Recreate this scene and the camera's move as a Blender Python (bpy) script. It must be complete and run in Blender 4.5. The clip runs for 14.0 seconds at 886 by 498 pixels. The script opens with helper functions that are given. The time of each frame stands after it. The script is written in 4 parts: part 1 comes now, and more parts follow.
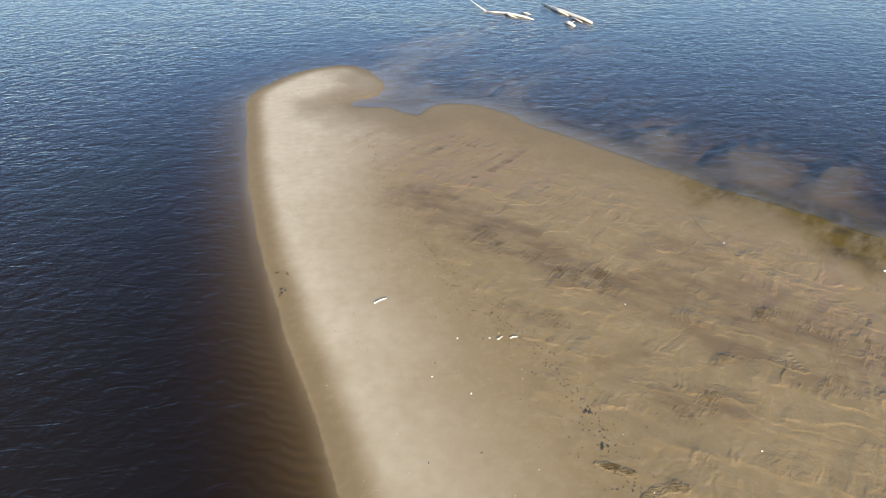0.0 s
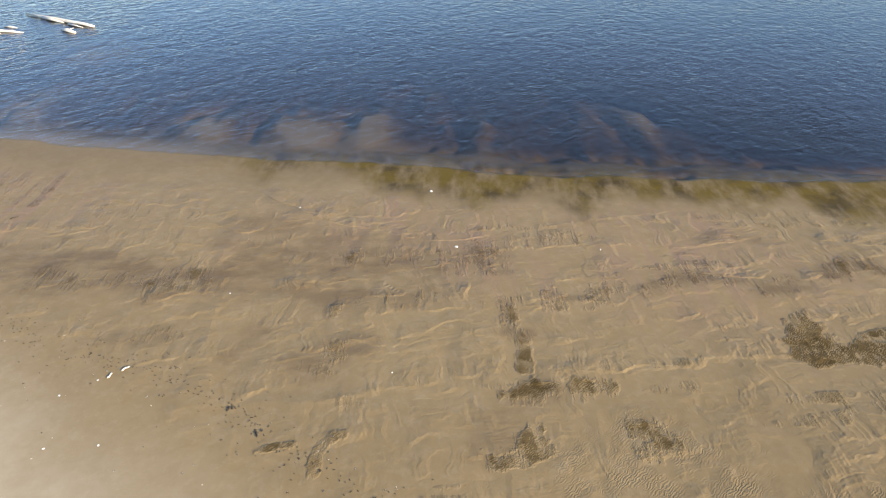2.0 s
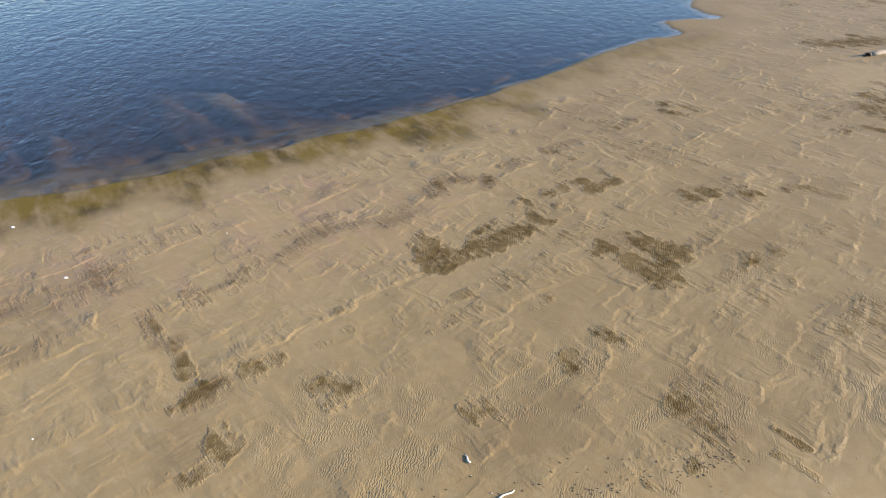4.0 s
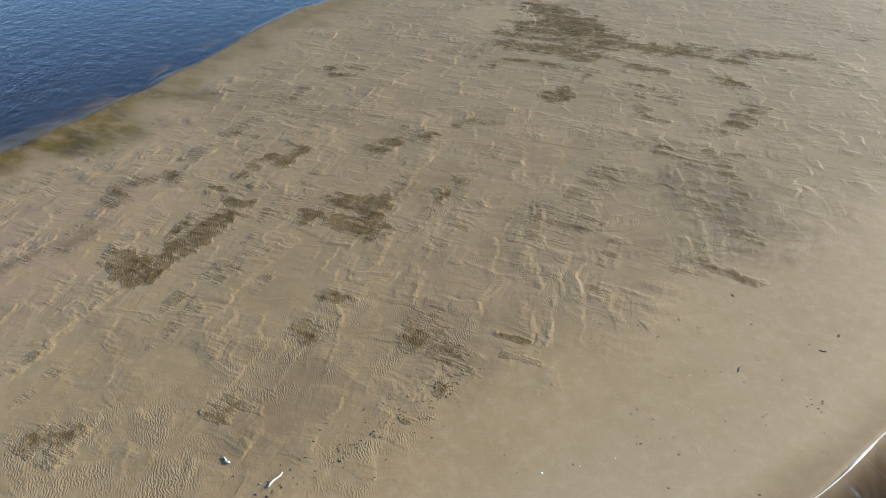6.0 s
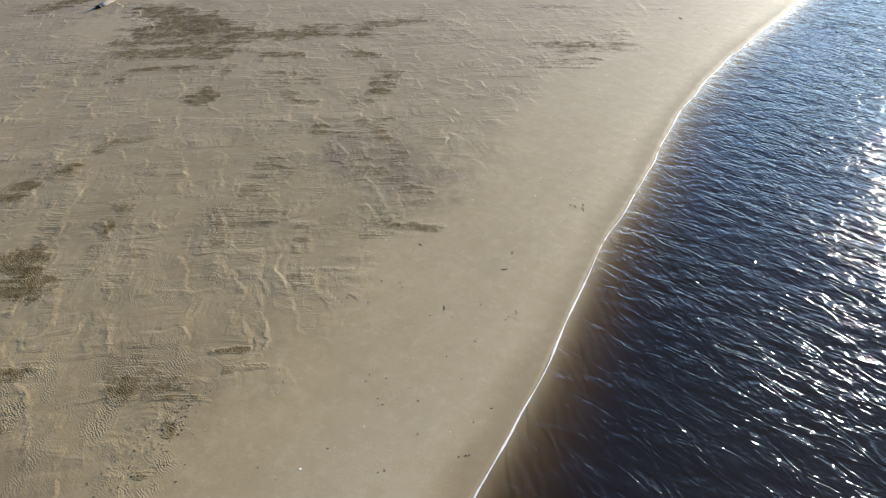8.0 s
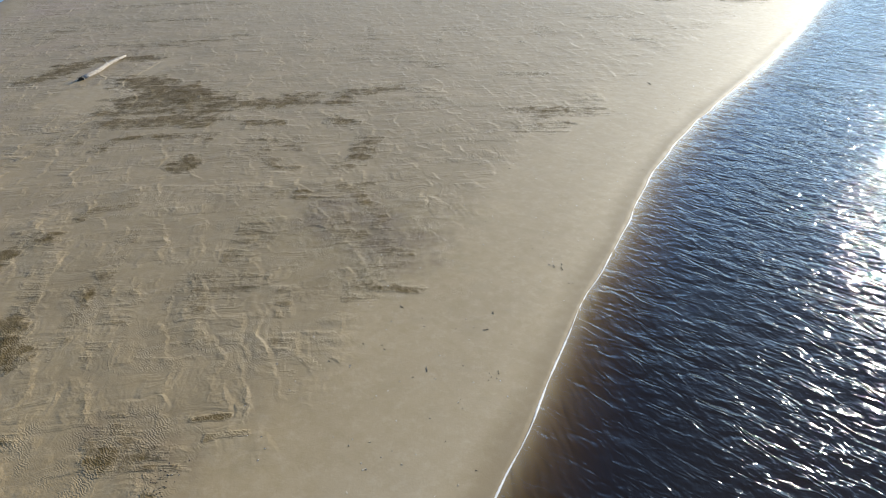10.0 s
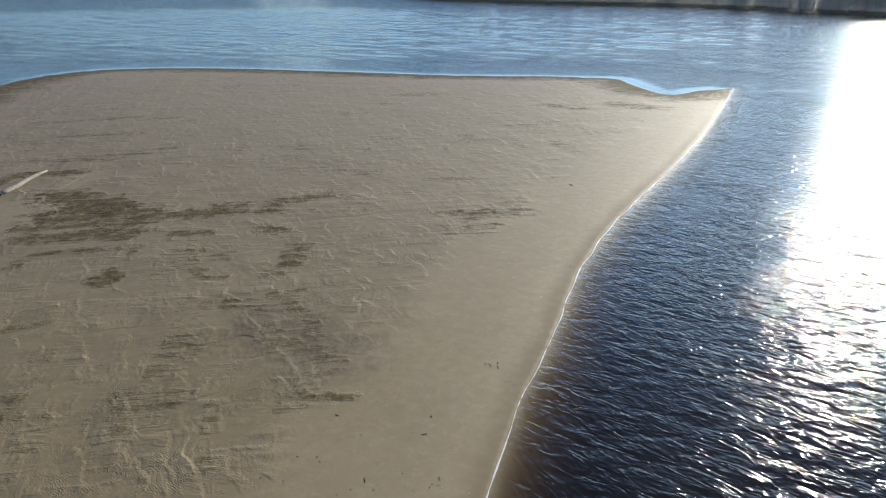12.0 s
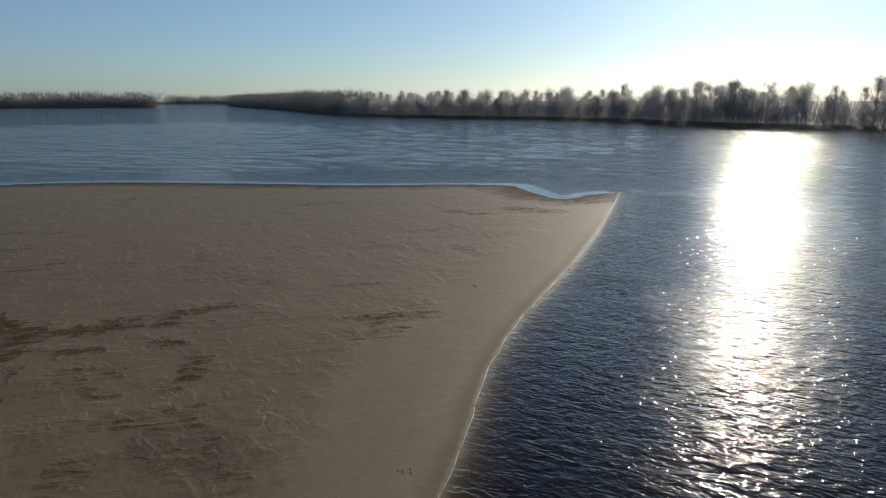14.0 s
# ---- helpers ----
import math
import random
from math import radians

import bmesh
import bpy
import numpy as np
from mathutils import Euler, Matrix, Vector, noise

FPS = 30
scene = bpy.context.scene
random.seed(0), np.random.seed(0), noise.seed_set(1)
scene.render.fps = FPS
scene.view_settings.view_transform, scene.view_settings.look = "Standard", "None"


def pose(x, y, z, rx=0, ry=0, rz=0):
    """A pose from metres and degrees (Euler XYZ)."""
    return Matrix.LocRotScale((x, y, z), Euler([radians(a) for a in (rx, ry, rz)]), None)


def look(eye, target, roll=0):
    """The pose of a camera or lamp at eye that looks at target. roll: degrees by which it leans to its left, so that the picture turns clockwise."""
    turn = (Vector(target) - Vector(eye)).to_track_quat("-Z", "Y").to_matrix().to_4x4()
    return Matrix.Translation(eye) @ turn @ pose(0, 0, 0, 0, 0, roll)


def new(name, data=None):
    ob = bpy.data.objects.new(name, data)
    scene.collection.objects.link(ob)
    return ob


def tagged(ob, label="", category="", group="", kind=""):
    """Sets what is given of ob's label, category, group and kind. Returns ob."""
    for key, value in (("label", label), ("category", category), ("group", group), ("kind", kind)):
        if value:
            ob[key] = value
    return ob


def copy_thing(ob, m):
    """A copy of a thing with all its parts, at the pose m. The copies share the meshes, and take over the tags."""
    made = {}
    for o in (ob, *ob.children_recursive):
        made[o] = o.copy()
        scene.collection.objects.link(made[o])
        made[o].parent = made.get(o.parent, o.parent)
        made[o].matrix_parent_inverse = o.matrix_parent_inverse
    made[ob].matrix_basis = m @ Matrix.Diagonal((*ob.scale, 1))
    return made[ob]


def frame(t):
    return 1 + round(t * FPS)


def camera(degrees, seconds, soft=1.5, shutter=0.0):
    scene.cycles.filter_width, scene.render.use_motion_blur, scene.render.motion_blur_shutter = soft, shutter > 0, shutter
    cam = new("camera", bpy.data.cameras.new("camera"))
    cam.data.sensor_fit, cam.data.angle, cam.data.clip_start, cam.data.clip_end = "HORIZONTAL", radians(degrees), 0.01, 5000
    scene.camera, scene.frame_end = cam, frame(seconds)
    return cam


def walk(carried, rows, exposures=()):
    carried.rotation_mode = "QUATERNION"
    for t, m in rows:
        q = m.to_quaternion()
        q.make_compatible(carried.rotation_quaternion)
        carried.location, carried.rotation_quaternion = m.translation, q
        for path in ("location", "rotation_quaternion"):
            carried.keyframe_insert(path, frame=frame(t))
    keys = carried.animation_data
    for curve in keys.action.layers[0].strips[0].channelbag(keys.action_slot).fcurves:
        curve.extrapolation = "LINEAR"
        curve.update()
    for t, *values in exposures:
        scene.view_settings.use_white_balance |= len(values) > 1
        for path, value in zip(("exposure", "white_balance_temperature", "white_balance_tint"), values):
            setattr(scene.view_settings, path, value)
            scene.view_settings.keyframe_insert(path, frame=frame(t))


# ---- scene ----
cam = camera(63.85, 14.0, 1.15)
PATH = [
    (0.0, look((0.00, -0.00, 16.80), (-0.000, 17.087, 6.406), 0.38)),
    (0.5, look((0.00, -0.04, 16.68), (2.589, 16.863, 6.308), 0.50)),
    (1.0, look((-0.03, -0.10, 16.57), (5.188, 16.179, 6.196), 0.56)),
    (1.5, look((-0.08, -0.14, 16.50), (7.749, 15.050, 6.113), 0.90)),
    (2.0, look((-0.10, -0.13, 16.37), (10.331, 13.393, 5.968), 0.95)),
    (2.5, look((-0.11, -0.14, 16.23), (12.402, 11.477, 5.805), 0.99)),
    (3.0, look((-0.12, -0.18, 16.11), (13.690, 9.805, 5.637), 0.95)),
    (3.5, look((-0.06, -0.20, 15.96), (15.095, 7.485, 5.423), 0.88)),
    (3.7, look((-0.04, -0.22, 15.90), (15.551, 6.498, 5.337), 0.78)),
    (5.8, look((-0.10, -0.45, 15.45), (16.568, -1.876, 4.494), 0.39)),
    (6.0, look((-0.13, -0.44, 15.40), (16.405, -2.842, 4.400), 0.38)),
    (6.5, look((-0.16, -0.40, 15.27), (15.804, -5.190, 4.214), 0.35)),
    (7.0, look((-0.17, -0.41, 15.20), (14.929, -7.381, 4.087), 0.20)),
    (7.5, look((-0.14, -0.40, 15.19), (13.845, -9.375, 4.058), 0.01)),
    (8.0, look((-0.16, -0.37, 15.27), (13.005, -10.488, 4.120), -0.06)),
    (8.2, look((-0.19, -0.35, 15.31), (12.843, -10.631, 4.146), -0.13)),
    (10.3, look((-0.36, -0.23, 15.41), (13.256, -11.543, 6.110), -0.13)),
    (10.5, look((-0.37, -0.24, 15.42), (13.272, -11.724, 6.364), -0.15)),
    (11.0, look((-0.40, -0.24, 15.41), (13.219, -12.248, 7.026), -0.15)),
    (11.5, look((-0.39, -0.22, 15.37), (13.046, -12.878, 7.673), -0.07)),
    (12.0, look((-0.39, -0.24, 15.31), (12.808, -13.527, 8.298), -0.03)),
    (12.5, look((-0.39, -0.19, 15.25), (12.511, -14.108, 8.937), -0.06)),
    (13.0, look((-0.40, -0.16, 15.19), (12.164, -14.679, 9.598), -0.05)),
    (13.5, look((-0.45, -0.13, 15.17), (11.738, -15.225, 10.300), -0.10)),
    (14.0, look((-0.52, -0.13, 15.10), (11.251, -15.766, 10.972), -0.11)),
]
EXPOSURES = [(0.0, 1.0, 7750, 10), (1.5, 1.02, 7750, 11), (3.0, 1.36, 7750, 11), (6.0, 1.02, 6750, 7), (8.2, 0.98, 6500, 6), (10.5, 0.82, 6400, 4), (12.0, 0.36, 6550, 5), (13.0, -0.15, 6750, 7), (14.0, -0.92, 7000, 9)]
walk(cam, PATH, EXPOSURES)

# ---- sky and sun ----
SUN_EL, SUN_AZ = 19.0, 167.3            # degrees; azimuth clockwise from +y
world = bpy.data.worlds.new("sky")
scene.world = world
world.use_nodes = True
wn = world.node_tree.nodes
sky = wn.new("ShaderNodeTexSky")
sky.sky_type = "NISHITA"
sky.sun_disc = False
sky.sun_elevation, sky.sun_rotation = radians(SUN_EL), radians(SUN_AZ)
sky.dust_density, sky.air_density, sky.ozone_density = 0.42, 1.0, 3.0
wn["Background"].inputs["Strength"].default_value = 0.128
tint = wn.new("ShaderNodeMix")
tint.data_type, tint.blend_type = "RGBA", "MULTIPLY"
tint.inputs[0].default_value, tint.inputs[7].default_value = 1.0, (0.72, 0.96, 1.30, 1)
pale = wn.new("ShaderNodeHueSaturation")
pale.inputs["Saturation"].default_value = 0.84
world.node_tree.links.new(sky.outputs[0], pale.inputs["Color"])
world.node_tree.links.new(pale.outputs[0], tint.inputs[6])
world.node_tree.links.new(tint.outputs[2], wn["Background"].inputs["Color"])
sun = new("sun", bpy.data.lights.new("sun", "SUN"))
sun.data.energy, sun.data.angle, sun.data.color = 5.0, radians(0.53), (1.0, 0.93, 0.82)
az, el = radians(SUN_AZ), radians(SUN_EL)
sun_way = Vector((math.sin(az) * math.cos(el), math.cos(az) * math.cos(el), math.sin(el)))
sun.matrix_world = look(sun_way * 60, (0, 0, 0))


# ---- material helpers ----
K = 0.7                                 # metres in one unit of the bar's plan


class Nodes:
    """Short calls for building a node material."""

    def __init__(self, name):
        self.mat = bpy.data.materials.new(name)
        self.mat.use_nodes = True
        self.tree = self.mat.node_tree
        self.bsdf = self.tree.nodes["Principled BSDF"]
        self.out = self.tree.nodes["Material Output"]

    def add(self, kind):
        return self.tree.nodes.new("ShaderNode" + kind)

    def link(self, a, b):
        self.tree.links.new(a, b)

    def put(self, sock, v):
        if isinstance(v, bpy.types.NodeSocket):
            self.link(v, sock)
        elif v is not None:
            sock.default_value = (*v, 1) if isinstance(v, tuple) and len(v) == 3 and sock.type == "RGBA" else v

    def place(self, scale=(1, 1, 1), turn=0.0):
        c = self.add("NewGeometry")
        m = self.add("Mapping")
        m.vector_type = "TEXTURE"
        m.inputs["Rotation"].default_value = (0, 0, radians(turn))
        m.inputs["Scale"].default_value = [K / max(v, 1e-4) for v in scale]
        self.link(c.outputs["Position"], m.inputs["Vector"])
        return m.outputs[0]

    def local(self, scale=(1, 1, 1)):
        c = self.add("TexCoord")
        m = self.add("Mapping")
        m.inputs["Scale"].default_value = scale
        self.link(c.outputs["Object"], m.inputs["Vector"])
        return m.outputs[0]

    def noise(self, vec, scale, detail=4, rough=0.55, distort=0.0):
        n = self.add("TexNoise")
        self.link(vec, n.inputs["Vector"])
        n.inputs["Scale"].default_value, n.inputs["Detail"].default_value = scale, detail
        n.inputs["Roughness"].default_value, n.inputs["Distortion"].default_value = rough, distort
        return n.outputs["Fac"]

    def wave(self, vec, scale, distort, dscale=1.0, detail=2):
        n = self.add("TexWave")
        n.bands_direction = "X"
        self.link(vec, n.inputs["Vector"])
        n.inputs["Scale"].default_value, n.inputs["Distortion"].default_value = scale, distort
        n.inputs["Detail"].default_value, n.inputs["Detail Scale"].default_value = detail, dscale
        return n.outputs["Fac"]

    def math(self, op, a, b=0.0, clamp=False):
        n = self.add("Math")
        n.operation, n.use_clamp = op, clamp
        self.put(n.inputs[0], a), self.put(n.inputs[1], b)
        return n.outputs[0]

    def span(self, v, a, b, c=0.0, d=1.0):
        n = self.add("MapRange")
        self.put(n.inputs[0], v)
        for i, q in enumerate((a, b, c, d)):
            n.inputs[i + 1].default_value = q
        return n.outputs[0]

    def mix(self, f, a, b, mode="MIX"):
        n = self.add("Mix")
        n.data_type, n.blend_type = "RGBA", mode
        self.put(n.inputs[0], f), self.put(n.inputs[6], a), self.put(n.inputs[7], b)
        return n.outputs[2]

    def attr(self, name):
        n = self.add("Attribute")
        n.attribute_name = name
        return n.outputs["Fac"]

    def bump(self, height, dist, strength=1.0, normal=None):
        n = self.add("Bump")
        n.inputs["Strength"].default_value, n.inputs["Distance"].default_value = strength, dist
        self.put(n.inputs["Height"], height)
        if normal is not None:
            self.link(normal, n.inputs["Normal"])
        return n.outputs[0]

    def finish(self, color, rough, normal=None, spec=0.3):
        self.put(self.bsdf.inputs["Base Color"], color)
        self.put(self.bsdf.inputs["Roughness"], rough)
        self.put(self.bsdf.inputs["Specular IOR Level"], spec)
        if normal is not None:
            self.link(normal, self.bsdf.inputs["Normal"])
        return self.mat


def sand_material():
    n = Nodes("sand")
    p = n.place()
    dry, wet, silt, algae, rip, rust = [n.attr(k) for k in ("dry", "wet", "silt", "algae", "ripple", "rust")]
    fine, mid, big = n.noise(p, 9, 5, 0.7), n.noise(p, 1.3, 5, 0.6), n.noise(p, 0.16, 4, 0.55)
    streak = n.noise(n.place((0.16, 1.3, 1), 54), 0.9, 6, 0.65)
    ripw = n.wave(n.place((1, 1, 1), -82), 2.7, 11.0, 1.4, 4)

    def scarps(turn, lam, seed, face=0.10):
        """Sand waves with long backs and short steep fronts, broken off along their length: height, and the hollow at the foot."""
        warp = n.add("TexNoise")
        n.link(p, warp.inputs["Vector"])
        warp.inputs["Scale"].default_value, warp.inputs["Detail"].default_value, warp.inputs["Roughness"].default_value = 0.30, 5, 0.52
        shift = n.add("VectorMath")
        shift.operation = "MULTIPLY_ADD"
        n.link(warp.outputs["Color"], shift.inputs[0])
        shift.inputs[1].default_value = (3.4, 3.4, 0.0)
        n.link(n.place((1, 1, 1), turn), shift.inputs[2])
        parts = n.add("SeparateXYZ")
        n.link(shift.outputs[0], parts.inputs[0])
        w = n.math("DIVIDE", parts.outputs[0], lam)
        f = n.math("FRACT", w)
        cell = n.add("CombineXYZ")
        n.link(n.math("ADD", n.math("FLOOR", w), seed), cell.inputs[0])
        n.link(n.math("MULTIPLY", parts.outputs[1], 0.30), cell.inputs[1])
        part = n.span(n.noise(cell.outputs[0], 1.0, 4, 0.65), 0.50, 0.72)
        shape = n.math("MINIMUM", n.math("DIVIDE", f, 1 - face), n.math("DIVIDE", n.math("SUBTRACT", 1.0, f), face))
        return n.math("MULTIPLY", shape, part), n.math("MULTIPLY", n.span(f, 0.0, 0.30, 1.0, 0.0), part)

    field, lobes = n.attr("field"), n.attr("lobes")
    main, main_foot = scarps(240, 2.9, 0.5)
    cross, cross_foot = scarps(150, 3.4, 31.5)
    small, small_foot = scarps(250, 1.25, 57.5, 0.2)
    across, across_foot = scarps(-28, 1.6, 83.5, 0.2)
    plate = n.math("ADD", n.math("ADD", n.math("MULTIPLY", main, 0.058), n.math("MULTIPLY", cross, 0.042)), n.math("ADD", n.math("MULTIPLY", small, 0.040), n.math("MULTIPLY", across, 0.040)))
    foot = n.math("MAXIMUM", n.math("MAXIMUM", main_foot, cross_foot), n.math("MULTIPLY", n.math("MAXIMUM", small_foot, across_foot), 0.8))
    hollow = n.math("MULTIPLY", n.math("MULTIPLY", foot, field), n.span(n.noise(p, 0.28, 4, 0.6), 0.48, 0.62))
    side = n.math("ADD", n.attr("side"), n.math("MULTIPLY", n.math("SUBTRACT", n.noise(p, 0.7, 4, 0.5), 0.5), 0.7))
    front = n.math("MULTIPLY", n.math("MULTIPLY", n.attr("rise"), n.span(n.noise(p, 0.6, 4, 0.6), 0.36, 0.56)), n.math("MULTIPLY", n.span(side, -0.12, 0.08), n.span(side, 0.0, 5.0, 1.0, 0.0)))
    # damp strip at each front's foot; it also paints shade into the beach grooves
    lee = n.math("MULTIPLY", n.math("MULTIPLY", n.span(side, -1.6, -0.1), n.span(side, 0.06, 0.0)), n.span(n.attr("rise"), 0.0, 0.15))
    col = n.mix(n.span(mid, 0.3, 0.7), (0.226, 0.157, 0.073), (0.257, 0.182, 0.091))
    col = n.mix(n.span(big, 0.35, 0.65, 0, 0.5), col, (0.204, 0.140, 0.066))
    col = n.mix(n.span(n.noise(p, 1.9, 5, 0.7), 0.50, 0.70, 0, 0.30), col, (0.335, 0.262, 0.162))
    col = n.mix(n.span(n.noise(p, 0.55, 4, 0.6), 0.52, 0.70, 0, 0.22), col, (0.187, 0.135, 0.070))
    # darkens inland sand: damp, plus dimming by viewing angle put into the colour
    col = n.mix(n.math("MULTIPLY", n.attr("moist_shade"), n.span(n.noise(p, 0.22, 4, 0.6), 0.3, 0.65, 0.2, 0.62)), col, (0.142, 0.095, 0.040))
    pale = n.mix(n.span(mid, 0.35, 0.7), (0.46, 0.382, 0.262), (0.515, 0.432, 0.308))
    col = n.mix(n.math("MULTIPLY", dry, n.span(big, 0.25, 0.6, 0.75, 1.0), True), col, pale)
    col = n.mix(n.math("MULTIPLY", rust, n.span(streak, 0.42, 0.62), True), col, (0.235, 0.150, 0.09))
    col = n.mix(n.math("MULTIPLY", n.attr("stain"), n.span(n.noise(n.place((0.5, 1.2, 1), -30), 0.8, 5, 0.65), 0.38, 0.62, 0.3, 1.0), True), col, (0.134, 0.087, 0.042))
    col = n.mix(n.math("MULTIPLY", wet, 0.8), col, (0.172, 0.127, 0.075))
    damp_shade = n.math("ADD", n.math("MULTIPLY", hollow, 0.75), n.math("MULTIPLY", n.math("MULTIPLY", lee, n.span(n.noise(p, 0.4, 3), 0.42, 0.58)), 0.8), True)
    col = n.mix(n.math("MULTIPLY", damp_shade, n.span(streak, 0.35, 0.6, 0.15, 0.8)), col, (0.140, 0.106, 0.062))
    col = n.mix(n.math("MULTIPLY", field, n.span(streak, 0.60, 0.76, 0, 0.10)), col, (0.165, 0.125, 0.075))
    grain = n.noise(p, 2.6, 4, 0.7)
    ragged = n.math("ADD", n.math("MULTIPLY", n.math("SUBTRACT", n.noise(p, 0.9, 6, 0.7), 0.5), 2.2), n.math("MULTIPLY", n.math("SUBTRACT", streak, 0.5), 3.2))
    silt = n.span(n.math("ADD", silt, n.math("MULTIPLY", ragged, n.span(silt, 0.0, 0.25))), 0.12, 0.85)
    level = n.math("SUBTRACT", n.math("ADD", n.math("MULTIPLY", silt, n.span(n.noise(p, 0.9, 4, 0.6), 0.36, 0.62, 0.5, 1.1)), n.math("MULTIPLY", n.math("SUBTRACT", grain, 0.46), 2.6)), n.math("MULTIPLY", ripw, 1.0))
    dark = n.math("MULTIPLY", n.span(silt, 0.02, 0.9), n.span(level, -0.5, 0.42), True)
    col = n.mix(n.math("MULTIPLY", dark, n.span(n.noise(p, 0.6, 4, 0.6), 0.35, 0.6, 0.6, 0.95)), col, (0.066, 0.044, 0.017))
    col = n.mix(n.math("MULTIPLY", algae, n.span(n.noise(n.place((1.4, 0.5, 1), -40), 0.5, 5, 0.65), 0.36, 0.56, 0.25, 1.0), True), col, n.mix(n.span(n.noise(p, 0.35, 4, 0.6), 0.45, 0.62), (0.108, 0.071, 0.010), (0.056, 0.037, 0.010)))
    col = n.mix(n.span(fine, 0.68, 0.78, 0, 0.35), col, (0.20, 0.16, 0.11))
    rip = n.math("MAXIMUM", rip, n.math("MULTIPLY", hollow, 0.8))
    h = n.math("ADD", n.math("MULTIPLY", n.math("MULTIPLY", ripw, rip), n.span(n.noise(p, 0.8, 3), 0.40, 0.60, 0.0, 0.017)), n.math("MULTIPLY", mid, 0.006))
    h = n.math("ADD", h, n.math("MULTIPLY", fine, 0.007))
    ropes = n.noise(n.place((0.45, 1.5, 1), 56), 1.0, 5, 0.6, 0.4)
    h = n.math("ADD", h, n.math("MULTIPLY", n.math("MULTIPLY", ropes, field), n.span(n.noise(p, 0.12, 3), 0.35, 0.65, 0.006, 0.022)))
    h = n.math("ADD", h, n.math("MULTIPLY", n.math("MULTIPLY", plate, field), n.math("ADD", n.math("ADD", 0.95, n.math("MULTIPLY", lobes, 0.4)), n.math("MULTIPLY", n.attr("moist_shade"), 0.5))))
    h = n.math("ADD", h, n.math("MULTIPLY", front, 0.55))
    lumps = n.noise(n.place((1.0, 0.6, 1), 30), 3.2, 4, 0.65)
    rubble = n.math("MULTIPLY", n.span(lumps, 0.42, 0.62), n.math("MULTIPLY", n.attr("crumb"), n.span(n.noise(p, 0.7, 3), 0.38, 0.55)))
    h = n.math("ADD", h, n.math("MULTIPLY", rubble, 0.028))
    h = n.math("ADD", h, n.math("MULTIPLY", n.math("MULTIPLY", lumps, n.span(silt, 0.02, 0.5)), 0.06))
    ridges = n.wave(n.place((1, 1, 1), 66), 0.55, 6.0, 1.6, 4)
    h = n.math("ADD", h, n.math("MULTIPLY", n.math("MULTIPLY", ridges, n.attr("under")), 0.016))
    nor = n.bump(h, K, 1.0)
    col = n.mix(n.attr("meadow"), col, n.mix(n.span(mid, 0.3, 0.7), (0.09, 0.08, 0.035), (0.16, 0.13, 0.07)))
    rough = n.span(mid, 0.3, 0.7, 0.72, 0.62)
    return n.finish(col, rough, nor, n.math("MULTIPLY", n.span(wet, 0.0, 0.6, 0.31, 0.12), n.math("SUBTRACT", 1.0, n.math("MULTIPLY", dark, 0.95))))


